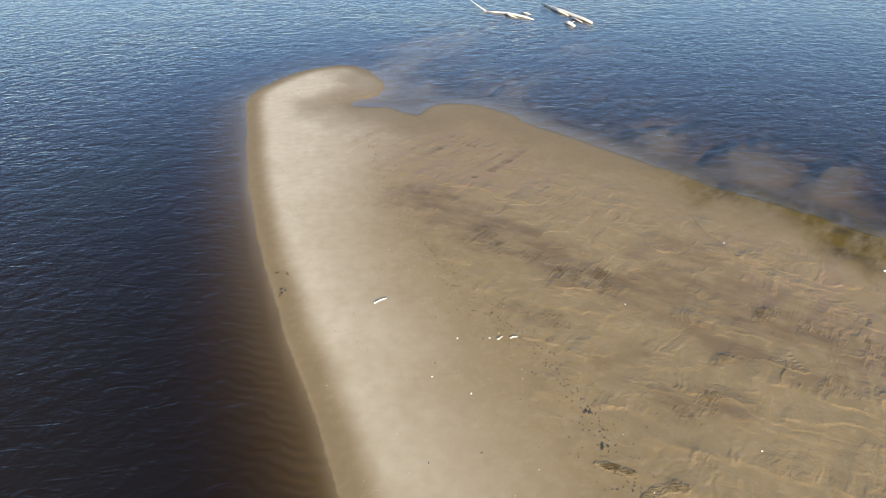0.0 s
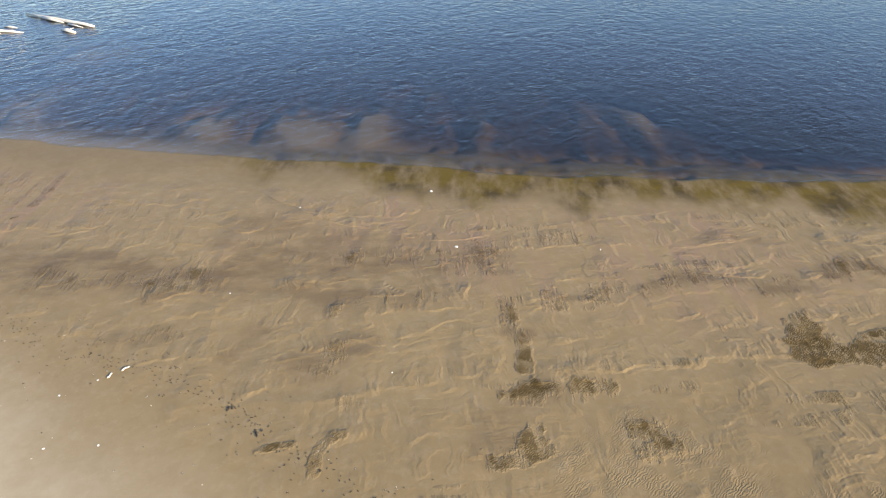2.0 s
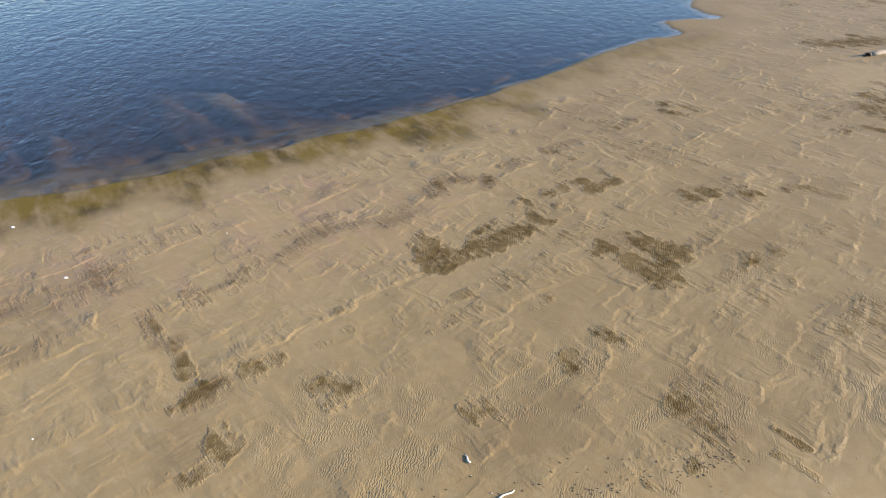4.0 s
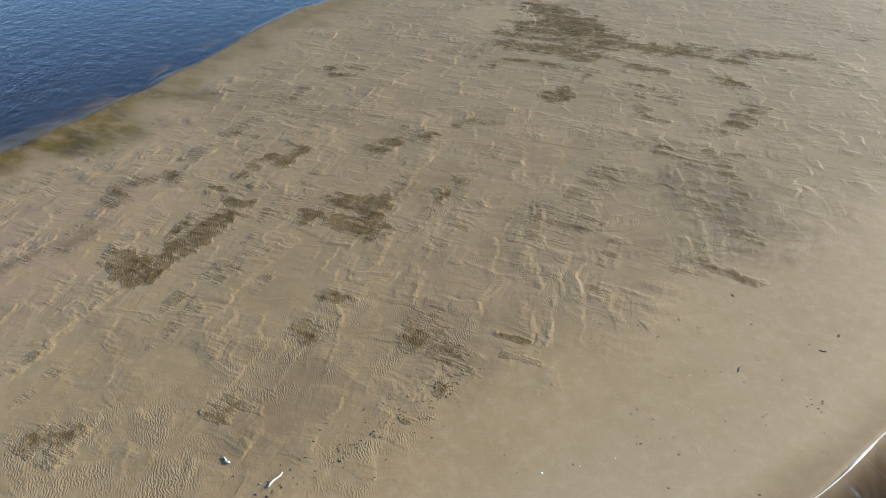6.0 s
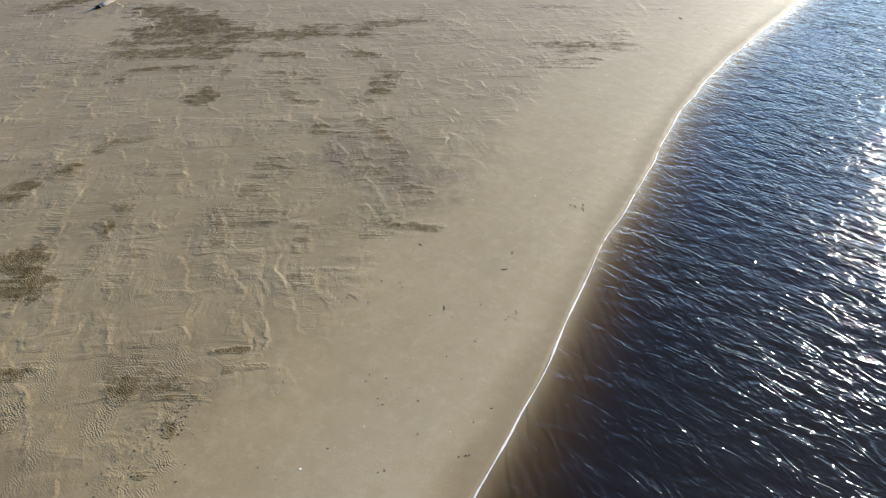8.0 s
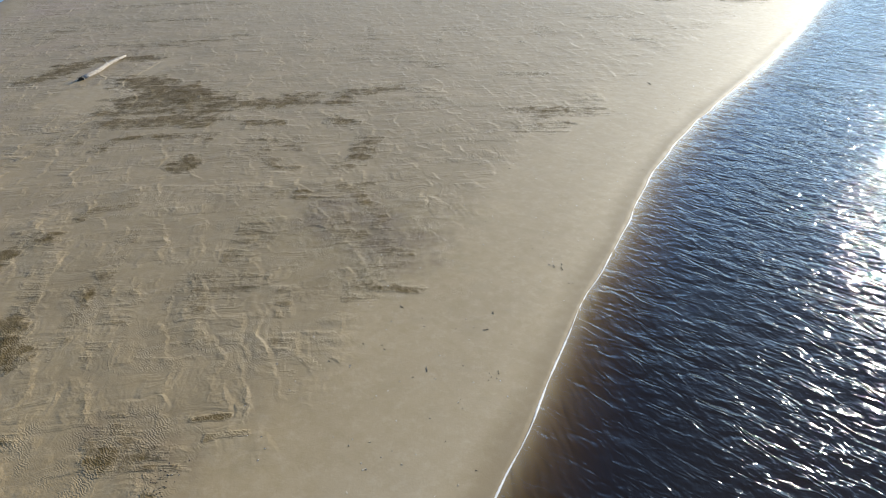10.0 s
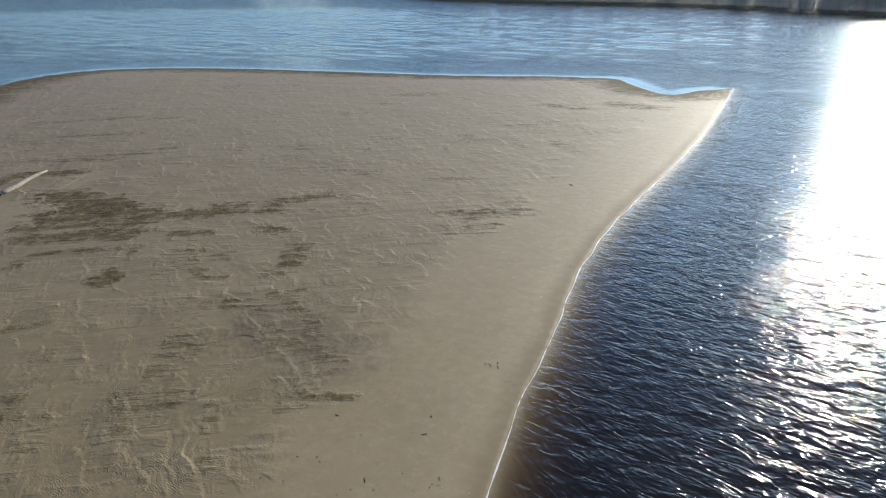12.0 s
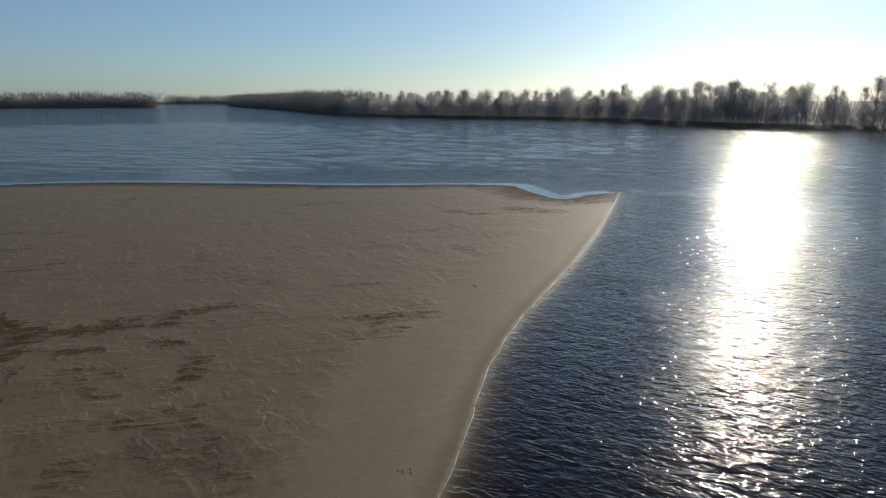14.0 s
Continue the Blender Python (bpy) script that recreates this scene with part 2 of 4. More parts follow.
def water_material():
    n = Nodes("river_water")
    d = n.attr("depth")
    tint = n.add("CombineColor")
    for i, base in enumerate((0.34, 0.25, 0.11)):
        n.link(n.math("POWER", base, d), tint.inputs[i])
    clear = n.add("BsdfTransparent")
    n.link(tint.outputs[0], clear.inputs["Color"])
    body = n.add("BsdfDiffuse")
    body.inputs["Color"].default_value = (0.015, 0.011, 0.008, 1)
    under = n.add("MixShader")
    n.put(under.inputs[0], n.math("SUBTRACT", 1.0, n.math("POWER", 0.52, d)))
    n.link(clear.outputs[0], under.inputs[1]), n.link(body.outputs[0], under.inputs[2])
    chop = n.attr("chop")

    geo = n.add("NewGeometry").outputs["Position"]

    def placed(shift, scale, turn):
        a = n.add("VectorMath")
        n.link(geo, a.inputs[0])
        a.inputs[1].default_value = shift
        m = n.add("Mapping")
        m.vector_type = "TEXTURE"
        m.inputs["Rotation"].default_value = (0, 0, radians(turn))
        m.inputs["Scale"].default_value = [1 / v for v in scale]
        n.link(a.outputs[0], m.inputs["Vector"])
        return m.outputs[0]

    def height(shift):
        """Height of the water in metres: crested wind waves, and wavelets on them."""
        a = n.noise(placed(shift, (0.72, 1.8, 1), 5), 1.0, 2, 0.5, 0.7)
        crest = n.math("SUBTRACT", 1.0, n.math("MULTIPLY", n.math("ABSOLUTE", n.math("SUBTRACT", a, 0.5)), 4.0))
        b = n.noise(placed(shift, (3.2, 5.8, 1), 15), 1.0, 2, 0.5, 0.4)
        c = n.noise(placed(shift, (0.12, 0.42, 1), 2), 1.0, 2, 0.5, 0.3)
        low = n.math("ADD", n.math("MULTIPLY", crest, 0.042), n.math("MULTIPLY", c, 0.10))
        g = n.noise(placed(shift, (0.95, 1.15, 1), 40), 1.0, 1, 0.5, 0.5)
        e = n.noise(placed(shift, (4.2, 3.0, 1), 35), 1.0, 1, 0.5, 0.3)
        return n.math("MULTIPLY", n.math("ADD", low, n.math("ADD", n.math("ADD", n.math("MULTIPLY", b, 0.024), n.math("MULTIPLY", g, 0.145)), n.math("MULTIPLY", e, 0.030))), chop)

    gap = 0.02
    here = height((0, 0, 0))
    sx = n.math("DIVIDE", n.math("SUBTRACT", here, height((gap, 0, 0))), gap)
    sy = n.math("DIVIDE", n.math("SUBTRACT", here, height((0, gap, 0))), gap)
    lean = n.add("CombineXYZ")
    n.link(sx, lean.inputs[0]), n.link(sy, lean.inputs[1])
    fine = n.add("TexNoise")
    n.link(placed((0, 0, 0), (7, 12, 1), 10), fine.inputs["Vector"])
    fine.inputs["Scale"].default_value, fine.inputs["Detail"].default_value = 1.0, 2
    grain = n.add("VectorMath")
    grain.operation = "MULTIPLY_ADD"
    n.link(fine.outputs["Color"], grain.inputs[0])
    grain.inputs[1].default_value, grain.inputs[2].default_value = (0.34, 0.18, 0), (-0.17, -0.09, 0)
    both = n.add("VectorMath")
    n.link(lean.outputs[0], both.inputs[0]), n.link(grain.outputs[0], both.inputs[1])
    scaled = n.add("VectorMath")
    scaled.operation = "SCALE"
    n.link(both.outputs[0], scaled.inputs[0])
    n.link(n.span(n.noise(n.place((0.22, 1, 1), -6), 0.16, 5, 0.65), 0.3, 0.66, 0.66, 1.14), scaled.inputs["Scale"])
    still = n.add("VectorMath")
    still.operation = "SCALE"
    n.link(scaled.outputs[0], still.inputs[0])
    n.link(n.span(n.attr("calm"), 0, 1, 1.0, 0.06), still.inputs["Scale"])
    tilt = still.outputs[0]
    up = n.add("VectorMath")
    n.link(tilt, up.inputs[0])
    up.inputs[1].default_value = (0, 0, 1)
    flat = n.add("VectorMath")
    flat.operation = "NORMALIZE"
    n.link(up.outputs[0], flat.inputs[0])
    nor = flat.outputs[0]
    gloss = n.add("BsdfGlossy")
    gloss.inputs["Roughness"].default_value = 0.045
    n.link(nor, gloss.inputs["Normal"])
    face = n.add("LayerWeight")
    face.inputs["Blend"].default_value = 0.5
    n.link(nor, face.inputs["Normal"])
    mirror = n.math("ADD", 0.02, n.math("MULTIPLY", n.math("POWER", n.math("MINIMUM", face.outputs["Facing"], 0.92), 5.0), 0.96), True)
    top = n.add("MixShader")
    n.link(mirror, top.inputs[0]), n.link(under.outputs[0], top.inputs[1]), n.link(gloss.outputs[0], top.inputs[2])
    n.link(top.outputs[0], n.out.inputs["Surface"])
    return n.mat


def plain(name, a, b, scale, rough, bump=0.01, spec=0.3):
    n = Nodes(name)
    p = n.local()
    f = n.noise(p, scale, 5, 0.65)
    return n.finish(n.mix(n.span(f, 0.3, 0.7), a, b), rough, n.bump(f, bump), spec)


SAND, WATER = sand_material(), water_material()
# bark colour lightened to carry the haze over the far bank
HAZE_BARK = plain("haze_paled_bark", (0.34, 0.32, 0.30), (0.46, 0.43, 0.40), 2.0, 0.9)


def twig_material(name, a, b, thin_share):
    """Thin winter twigs and dry leaves: light falls through them, which also lifts them like haze."""
    n = Nodes(name)
    col = n.mix(n.noise(n.local(), 0.3, 4), a, b)
    n.finish(col, 0.9, None, 0.1)
    thin = n.add("BsdfTranslucent")
    n.link(col, thin.inputs["Color"])
    both = n.add("MixShader")
    both.inputs[0].default_value = thin_share
    n.link(n.bsdf.outputs[0], both.inputs[1]), n.link(thin.outputs[0], both.inputs[2])
    n.link(both.outputs[0], n.out.inputs["Surface"])
    return n.mat


# paler than real twigs: distance haze is put into this base colour
HAZE_TWIG = twig_material("haze_paled_twigs", (0.50, 0.48, 0.46), (0.62, 0.60, 0.58), 0.75)
WOODS = twig_material("far_bare_woods", (0.20, 0.195, 0.19), (0.27, 0.265, 0.26), 0.45)
BLEACHED = plain("bleached_wood", (0.50, 0.45, 0.38), (0.72, 0.68, 0.60), 3.0, 0.75)
WEATHERED = plain("weathered_wood", (0.13, 0.10, 0.07), (0.40, 0.34, 0.27), 5.0, 0.8, 0.03)
DARKWOOD = plain("dark_wet_wood", (0.035, 0.027, 0.02), (0.09, 0.07, 0.05), 5.0, 0.7)
# foam colour that also stands in for sun glint on breaking wavelets
FOAM_GLINT = plain("foam", (0.40, 0.36, 0.31), (0.62, 0.59, 0.54), 8.0, 0.6)
SHELL = plain("shell", (0.7, 0.66, 0.58), (0.85, 0.82, 0.76), 20.0, 0.4, 0.002)


# ---- shapes of the river, in numpy ----
def hash2(i, j, seed):
    v = np.sin(i * 127.1 + j * 311.7 + seed * 74.7) * 43758.5453
    return v - np.floor(v)


def vnoise(x, y, seed=0):
    i, j = np.floor(x), np.floor(y)
    u, v = x - i, y - j
    u, v = u * u * (3 - 2 * u), v * v * (3 - 2 * v)
    a, b = hash2(i, j, seed), hash2(i + 1, j, seed)
    c, d = hash2(i, j + 1, seed), hash2(i + 1, j + 1, seed)
    return (a * (1 - u) + b * u) * (1 - v) + (c * (1 - u) + d * u) * v


def fbm(x, y, seed=0, octaves=4):
    s, a, t = 0, 0.5, 0
    for k in range(octaves):
        s, t = s + a * vnoise(x, y, seed + 7 * k), t + a
        x, y, a = x * 2.03 + 11.3, y * 2.03 - 4.7, a * 0.5
    return s / t


def step(a, b, x):
    t = np.clip((x - a) / (b - a), 0, 1)
    return t * t * (3 - 2 * t)


def smooth_line(pts, parts, closed=False):
    """A curve through the control points of a plan."""
    p = np.array(pts, float)
    n = len(p)
    got = []
    for k in range(n if closed else n - 1):
        a, b, c, d = (p[(k + o) % n] if closed else p[min(max(k + o, 0), n - 1)] for o in (-1, 0, 1, 2))
        for s in range(parts):
            t = s / parts
            got.append(0.5 * (2 * b + (c - a) * t + (2 * a - 5 * b + 4 * c - d) * t * t + (3 * b - a - 3 * c + d) * t ** 3))
    if not closed:
        got.append(p[-1])
    return np.array(got)


def distance(q, line):
    best = np.full(len(q), 1e9)
    for a, b in zip(line[:-1], line[1:]):
        d = b - a
        t = np.clip(((q - a) @ d) / max(d @ d, 1e-9), 0, 1)
        best = np.minimum(best, ((q - a - t[:, None] * d) ** 2).sum(1))
    return np.sqrt(best)


def inside(q, poly):
    hit = np.zeros(len(q), bool)
    for a, b in zip(poly, np.roll(poly, -1, 0)):
        if a[1] == b[1]:
            continue
        hit ^= ((a[1] > q[:, 1]) != (b[1] > q[:, 1])) & (q[:, 0] < (b[0] - a[0]) * (q[:, 1] - a[1]) / (b[1] - a[1]) + a[0])
    return hit


# The bar's plan: the steep shore on the open river, then the flat shore of the lagoon.
STEEP = [(-7.7, 76.9), (-10.6, 79.3), (-14.3, 78.1), (-17.4, 74.5), (-19.4, 69.3), (-18.7, 63.8), (-16.2, 53.6), (-13.7, 44.8), (-10.9, 36.7), (-8.6, 30.6), (-6.5, 25.7),
         (-4.2, 19.7), (-1.2, 12.5), (3.2, 4.5), (8, -4), (12.2, -11.5), (14.6, -16.8), (17.3, -21.8), (20.1, -26.9), (24.3, -36.1), (28.8, -45.1),
         (32.7, -55), (35.8, -65), (37.6, -71.7), (42.1, -87.7), (47.4, -105), (51.4, -116.8), (56.4, -131), (65.9, -157.6), (67.1, -158)]
FLAT = [(67.1, -158), (69.9, -150.2), (71.2, -140.2), (78.5, -143.3), (88.4, -150.2), (94.8, -154.7), (109.3, -146.3), (126.7, -131.8), (158.9, -113.6), (186.3, -96.1), (201.8, -74.8), (196.1, -55.4),
        (177.8, -39.8), (161.1, -29.7), (137.7, -17.5), (116.2, -6.8), (110.7, -3.9), (105.7, 0), (100.4, -1.5), (98.7, -4.1), (96.3, -0.6), (93.3, 2.5), (88.5, 0.4), (84.2, 4.3), (80, 6.8), (72.4, 10.2), (67.4, 12.6), (64.5, 14), (58, 17.6),
        (51.5, 22), (46.8, 25.6), (41.9, 29.6), (38, 32.4), (34.6, 35.4), (30.9, 39.6), (26.3, 44.2), (21.5, 47.9), (17.3, 52.2), (11.5, 57.7), (6.1, 63.4), (2.9, 66.6),
        (-0.9, 66.1), (-2.4, 63.2), (-5.4, 65.7), (-8.8, 65.6), (-9, 67.4), (-6.6, 69.3), (-6.2, 72.7), (-7.7, 76.9)]
steep_line, flat_line = smooth_line(STEEP, 4), smooth_line(FLAT, 4)
for k in range(1, len(steep_line) - 1):
    q = steep_line[k]
    steep_line[k] = q + 0.35 * (np.array([fbm(q[:1] * 0.3, q[1:] * 0.3, 3)[0], fbm(q[:1] * 0.3, q[1:] * 0.3, 9)[0]]) - 0.5)
for k in range(1, len(flat_line) - 1):
    q = flat_line[k]
    flat_line[k] = q + 1.6 * (np.array([fbm(q[:1] * 0.35, q[1:] * 0.35, 4)[0], fbm(q[:1] * 0.35, q[1:] * 0.35, 8)[0]]) - 0.5)
bar_outline = np.concatenate([steep_line[:-1], flat_line[:-1]])
# the far banks, in metres
NEAR_SHORE = [(-160, -398), (38, -405), (80, -409), (111, -415), (149, -432), (199, -462), (265, -486), (378, -480), (415, -482), (508, -505), (826, -707), (1205, -929), (1560, -1155)]
FAR_SHORE = [(1850, -1720), (1980, -1526), (2064, -1411), (2121, -1330), (1700, -1040), (1325, -815), (1361, -741), (1405, -654), (1441, -571), (1480, -300), (1400, 200)]
NEAR_BANK = smooth_line([(-2500, -900), (-900, -520)] + NEAR_SHORE + [(1640, -1300), (1500, -4000), (-2500, -4000)], 3)
FAR_BANK = smooth_line([(3000, -3500), (1720, -2100)] + FAR_SHORE + [(700, 900), (-1500, 1500), (-3000, 3000), (0, 4500), (4500, 3000), (4600, -2000)], 3)

# one distance sheet for the bar, sampled wherever it is needed
GX, GY, GS = -70.0, -190.0, 0.7
nx, ny = int(300 / GS), int(330 / GS)
gxx, gyy = np.meshgrid(GX + GS * np.arange(nx), GY + GS * np.arange(ny))
gq = np.stack([gxx.ravel(), gyy.ravel()], 1)
grid_steep, grid_flat = distance(gq, steep_line).reshape(ny, nx), distance(gq, flat_line).reshape(ny, nx)


def sample(grid, x, y):
    u, v = np.clip((x - GX) / GS, 0, nx - 1.001), np.clip((y - GY) / GS, 0, ny - 1.001)
    i, j = u.astype(int), v.astype(int)
    u, v = u - i, v - j
    return (grid[j, i] * (1 - u) + grid[j, i + 1] * u) * (1 - v) + (grid[j + 1, i] * (1 - u) + grid[j + 1, i + 1] * u) * v


grid_in = inside(gq, bar_outline).reshape(ny, nx)
grid_sign = np.where(grid_in, np.minimum(grid_steep, grid_flat), -np.minimum(grid_steep, grid_flat))


def blot(x, y, spots, edge=0.45, seed=0):
    """A mask of ragged ovals: centre, half length, half width, direction."""
    m = np.zeros_like(x)
    wob = (fbm(x * 0.7, y * 0.7, seed + 30) - 0.5) * 1.3 + (fbm(x * 2.3, y * 2.3, seed + 31) - 0.5) * 0.6
    for cx, cy, a, b, turn in spots:
        near = (abs(x - cx) < 2.2 * a + 2) & (abs(y - cy) < 2.2 * a + 2)
        c, s = math.cos(radians(turn)), math.sin(radians(turn))
        dx, dy = x[near] - cx, y[near] - cy
        u, v = (dx * c + dy * s) / max(a, 0.5), (dy * c - dx * s) / max(b, 0.45)
        r = np.sqrt(u * u + v * v) + wob[near]
        m[near] = np.maximum(m[near], 1 - step(1 - edge, 1 + edge, r))
    return m


def ribbons(x, y, strokes, seed=0):
    """A mask of ragged ribbons along lines."""
    m = np.zeros_like(x)
    wob = (fbm(x * 0.8, y * 0.8, seed + 50) - 0.5) * 1.5 + (fbm(x * 2.6, y * 2.6, seed + 51) - 0.5) * 1.1
    for wide, strong, line in strokes:
        line = smooth_line(line, 4)
        a, b = line.min(0) - 3 * wide, line.max(0) + 3 * wide
        near = (x > a[0]) & (x < b[0]) & (y > a[1]) & (y < b[1])
        if near.any():
            r = distance(np.stack([x[near], y[near]], 1), line) / wide + wob[near]
            m[near] = np.maximum(m[near], strong * (1 - step(0.3, 1.6, r)))
    return m


# dark silt lying in the ripple troughs
# each ribbon: half width, strength, line
SILT_NEAR = [(0.75, 1, [(34.5, 12.6), (33.4, 11.6), (31.9, 10.6)]),
        (0.95, 1, [(32.7, 10.8), (33.7, 9.7), (35.3, 8.7), (37.2, 6.9)]),
        (0.45, 0.9, [(31.5, 10.1), (33.1, 9.2), (35, 7.8)]),
        (0.35, 0.5, [(35.6, 9.8), (37.2, 9.1), (39.4, 8)]),
        (0.45, 0.9, [(41.1, 8.1), (40.6, 7.4), (39, 6.3), (39, 5.5)]),
        (0.55, 0.8, [(42.6, 6.5), (44.5, 5.4), (45.3, 4.6)]),
        (0.6, 1, [(44.2, 4), (45.3, 3.2), (46.3, 2.5)]),
        (0.5, 0.8, [(41.4, 5.5), (41.1, 4.6)]),
        (1.1, 1, [(37.1, 1.8), (38.1, 0.4), (37.7, -1.8)]),
        (0.8, 0.9, [(36.4, 0.6), (35.2, -1.4)]),
        (0.8, 0.85, [(45.8, -2.7), (47, -4.1), (47.3, -6.5)])]
SILT_NEAR_MORE = [(0.7, 0.6, [(63.2, 0.6), (63.1, -1.1), (62.8, -2.3)]),
        (0.5, 0.6, [(61.4, 0.4), (61, -1.5)]),
        (0.5, 0.8, [(18.6, 17.4), (19.6, 16.7), (21.7, 15.2)]),
        (0.6, 0.7, [(21, 12.3), (21, 11.7), (20, 11.2)]),
        (0.5, 0.8, [(17.5, 17.6), (18.4, 17.1), (19.9, 16.5), (21.8, 15.3)]),
        (0.45, 0.55, [(22, 22.6), (21.6, 21.2), (20.5, 19.7), (19.4, 18.5)]),
        (0.7, 0.75, [(14.5, 14.6), (15.2, 14.5), (16.3, 14.7)]),
        (0.7, 0.8, [(21, 12.4), (21, 11.8), (20.8, 11.3)]),
        (0.25, 0.6, [(7.9, 18.8), (8.5, 19.5), (9.3, 20), (9.9, 20)]),
        (0.18, 0.6, [(6.6, 21.3), (7.4, 21), (8.1, 20.6)])]
SILT_LOBE = [(0.7, 0.5, [(30, 19.4), (32.9, 18.6), (35.5, 16.1)]),
        (1, 0.6, [(35.6, 15.5), (37, 14.9)]),
        (0.9, 0.65, [(40.3, 14.2), (42.6, 13.4), (43.2, 11.1)]),
        (0.5, 0.55, [(46.3, 10.5), (47.6, 9.3)]),
        (0.5, 0.6, [(50, 8.3), (52.4, 6.5)]),
        (0.8, 0.35, [(58.5, 9.5), (60.3, 6.9)]),
        (0.5, 0.5, [(54.8, 4.9), (57.4, 3.1)]),
        (0.9, 0.55, [(42.7, 14.1), (43.1, 12.5), (42.7, 11)]),
        (0.55, 0.5, [(46.2, 10.5), (47.5, 8.9)]),
        (0.55, 0.55, [(49.8, 8), (52.1, 6.3)]),
        (0.5, 0.45, [(54.8, 5.3), (54.8, 3.6)]),
        (0.6, 0.45, [(58.2, 3.2), (58.9, 1.9)]),
        (0.8, 0.35, [(58.6, 9.8), (57.2, 5.8)]),
        (1.2, 0.42, [(18.7, 32.1), (21.1, 30), (24.6, 27)])]
SILT_LOBE_MORE = [(0.8, 0.5, [(17.5, 27.2), (19.3, 26.2)]),
        (0.3, 0.5, [(25.3, 21.7), (26.4, 20.9)]),
        (0.5, 0.45, [(22.2, 22.9), (20.8, 21), (21.5, 20.2)]),
        (1.1, 0.4, [(2, 41.2), (5.5, 38), (9.6, 35.3)]),
        (0.8, 0.4, [(3.4, 33), (6.4, 31.2)]),
        (0.9, 0.45, [(11.1, 24.8), (12.8, 24.9), (13.8, 24.7)]),
        (0.5, 0.4, [(14.4, 28.2), (15.8, 28.1)])]
SILT_MID = [(0.5, 0.6, [(48.7, -12.3), (49.5, -9.8), (49, -9)]),
        (0.9, 0.75, [(47.4, -5.7), (46.9, -4.2), (46, -2.6)]),
        (0.8, 1, [(38.3, -0.9), (36.6, -1.7), (34.8, -1.6)]),
        (0.5, 0.6, [(39, -6.4), (37.2, -5.8)]),
        (0.5, 0.55, [(36, -11.8), (33.1, -10.7)]),
        (1, 0.35, [(35.9, -11.9), (34, -13.9)]),
        (0.8, 0.5, [(42.7, -22.5), (40.6, -23.6), (41.2, -26.9)]),
        (1.1, 0.4, [(36.6, -21.6), (33.3, -22.1), (31, -22.6)]),
        (0.6, 0.5, [(42.2, -25.6), (37.7, -25.1), (35.8, -24.7)]),
        (0.4, 0.7, [(28.5, -19.4), (27.2, -21)]),
        (0.6, 0.45, [(24.8, -3.1), (23.4, -4.4)]),
        (1.2, 0.3, [(26.3, -3.9), (24.6, -3.9), (22.8, -4.2)]),
        (0.25, 0.8, [(24.7, -6.9), (24.1, -8)])]
SILT_MID_MORE = [(0.25, 0.7, [(23.4, -6.9), (22.6, -8.2)]),
        (0.25, 0.7, [(22.9, -4.1), (21.3, -3.6)]),
        (0.6, 0.5, [(28.6, 0.7), (28.3, 0.1)]),
        (0.35, 0.55, [(20, -2.1), (20, -3.1)]),
        (0.6, 0.45, [(26.5, 2.2), (25.9, 1.7)]),
        (0.6, 0.5, [(21.6, 5.3), (22, 4.7)])]
SILT_FAR = [(2.6, 1, [(80.4, -23.8), (75.7, -24.8), (71.6, -26.2)]),
        (3.6, 1, [(72, -20.9), (70, -23.2), (67.5, -26.2)]),
        (1.9, 0.85, [(66.8, -26.5), (64.6, -30.3), (63.6, -34.5)]),
        (1.6, 0.95, [(68, -16.5), (66.7, -18.9), (63.2, -23.8)]),
        (0.7, 0.7, [(61.4, -13.6), (63, -15.5), (62.6, -17.4), (58.9, -22.6)]),
        (0.8, 0.75, [(54.4, -17.4), (52.9, -17.7), (55, -18.9)]),
        (1.4, 0.7, [(59.8, -36.5), (61.5, -39.3), (60.6, -44.2)]),
        (1, 0.75, [(55.8, -33.1), (53.6, -33.8)]),
        (0.9, 0.7, [(59.5, -27.2), (58.3, -28.8)]),
        (0.9, 0.6, [(54.2, -25.3), (52.7, -27.5)]),
        (0.6, 0.6, [(53, -24.7), (49.3, -23.5), (47.9, -24.3)]),
        (1, 0.6, [(45.6, -28.1), (46.3, -30.2), (49.5, -32.7)])]
SILT_FAR_MORE = [(1.6, 0.55, [(46, -48.6), (44.1, -50.5), (42.3, -54.3)]),
        (1.2, 0.5, [(42.6, -44.4), (41.3, -46.8), (41, -49.1)]),
        (1.6, 0.95, [(88.7, -14.5), (89.3, -16.6), (92, -20.5)]),
        (1.2, 0.9, [(93.2, -19.3), (93.2, -24.4), (90, -28.4)])]
SILT_END = [(2, 0.4, [(101.7, -23.5), (97.7, -30.7), (94.4, -36.3), (94.2, -42.2)]),
        (1.6, 0.3, [(109.1, -20.5), (115.9, -26.6), (112, -30.9)]),
        (2, 0.25, [(128.6, -36), (123.3, -47.3), (113.5, -54.9)]),
        (2, 0.25, [(112.9, -36), (108.6, -44)]),
        (3, 0.5, [(71.8, -119.5), (64.7, -121.8)]),
        (2.2, 0.4, [(81.2, -109.2), (73.8, -111)]),
        (2.2, 0.35, [(108.7, -99.3), (106, -104.5)]),
        (1.4, 0.35, [(57, -56.9), (55.1, -60.1)]),
        (1.4, 0.3, [(64.8, -54), (71.6, -50.6)]),
        (2.4, 0.3, [(84.1, -137.8), (70, -131.1)])]
HOLES = [(33.8, 35.6, 2.6, 1.0, -48), (37.2, 32.6, 1.9, 1.0, -45), (45, 27.5, 2.9, 1.0, -42), (60, 17.3, 3.0, 1.0, -28), (72, 12.5, 4, 1.2, -22)]
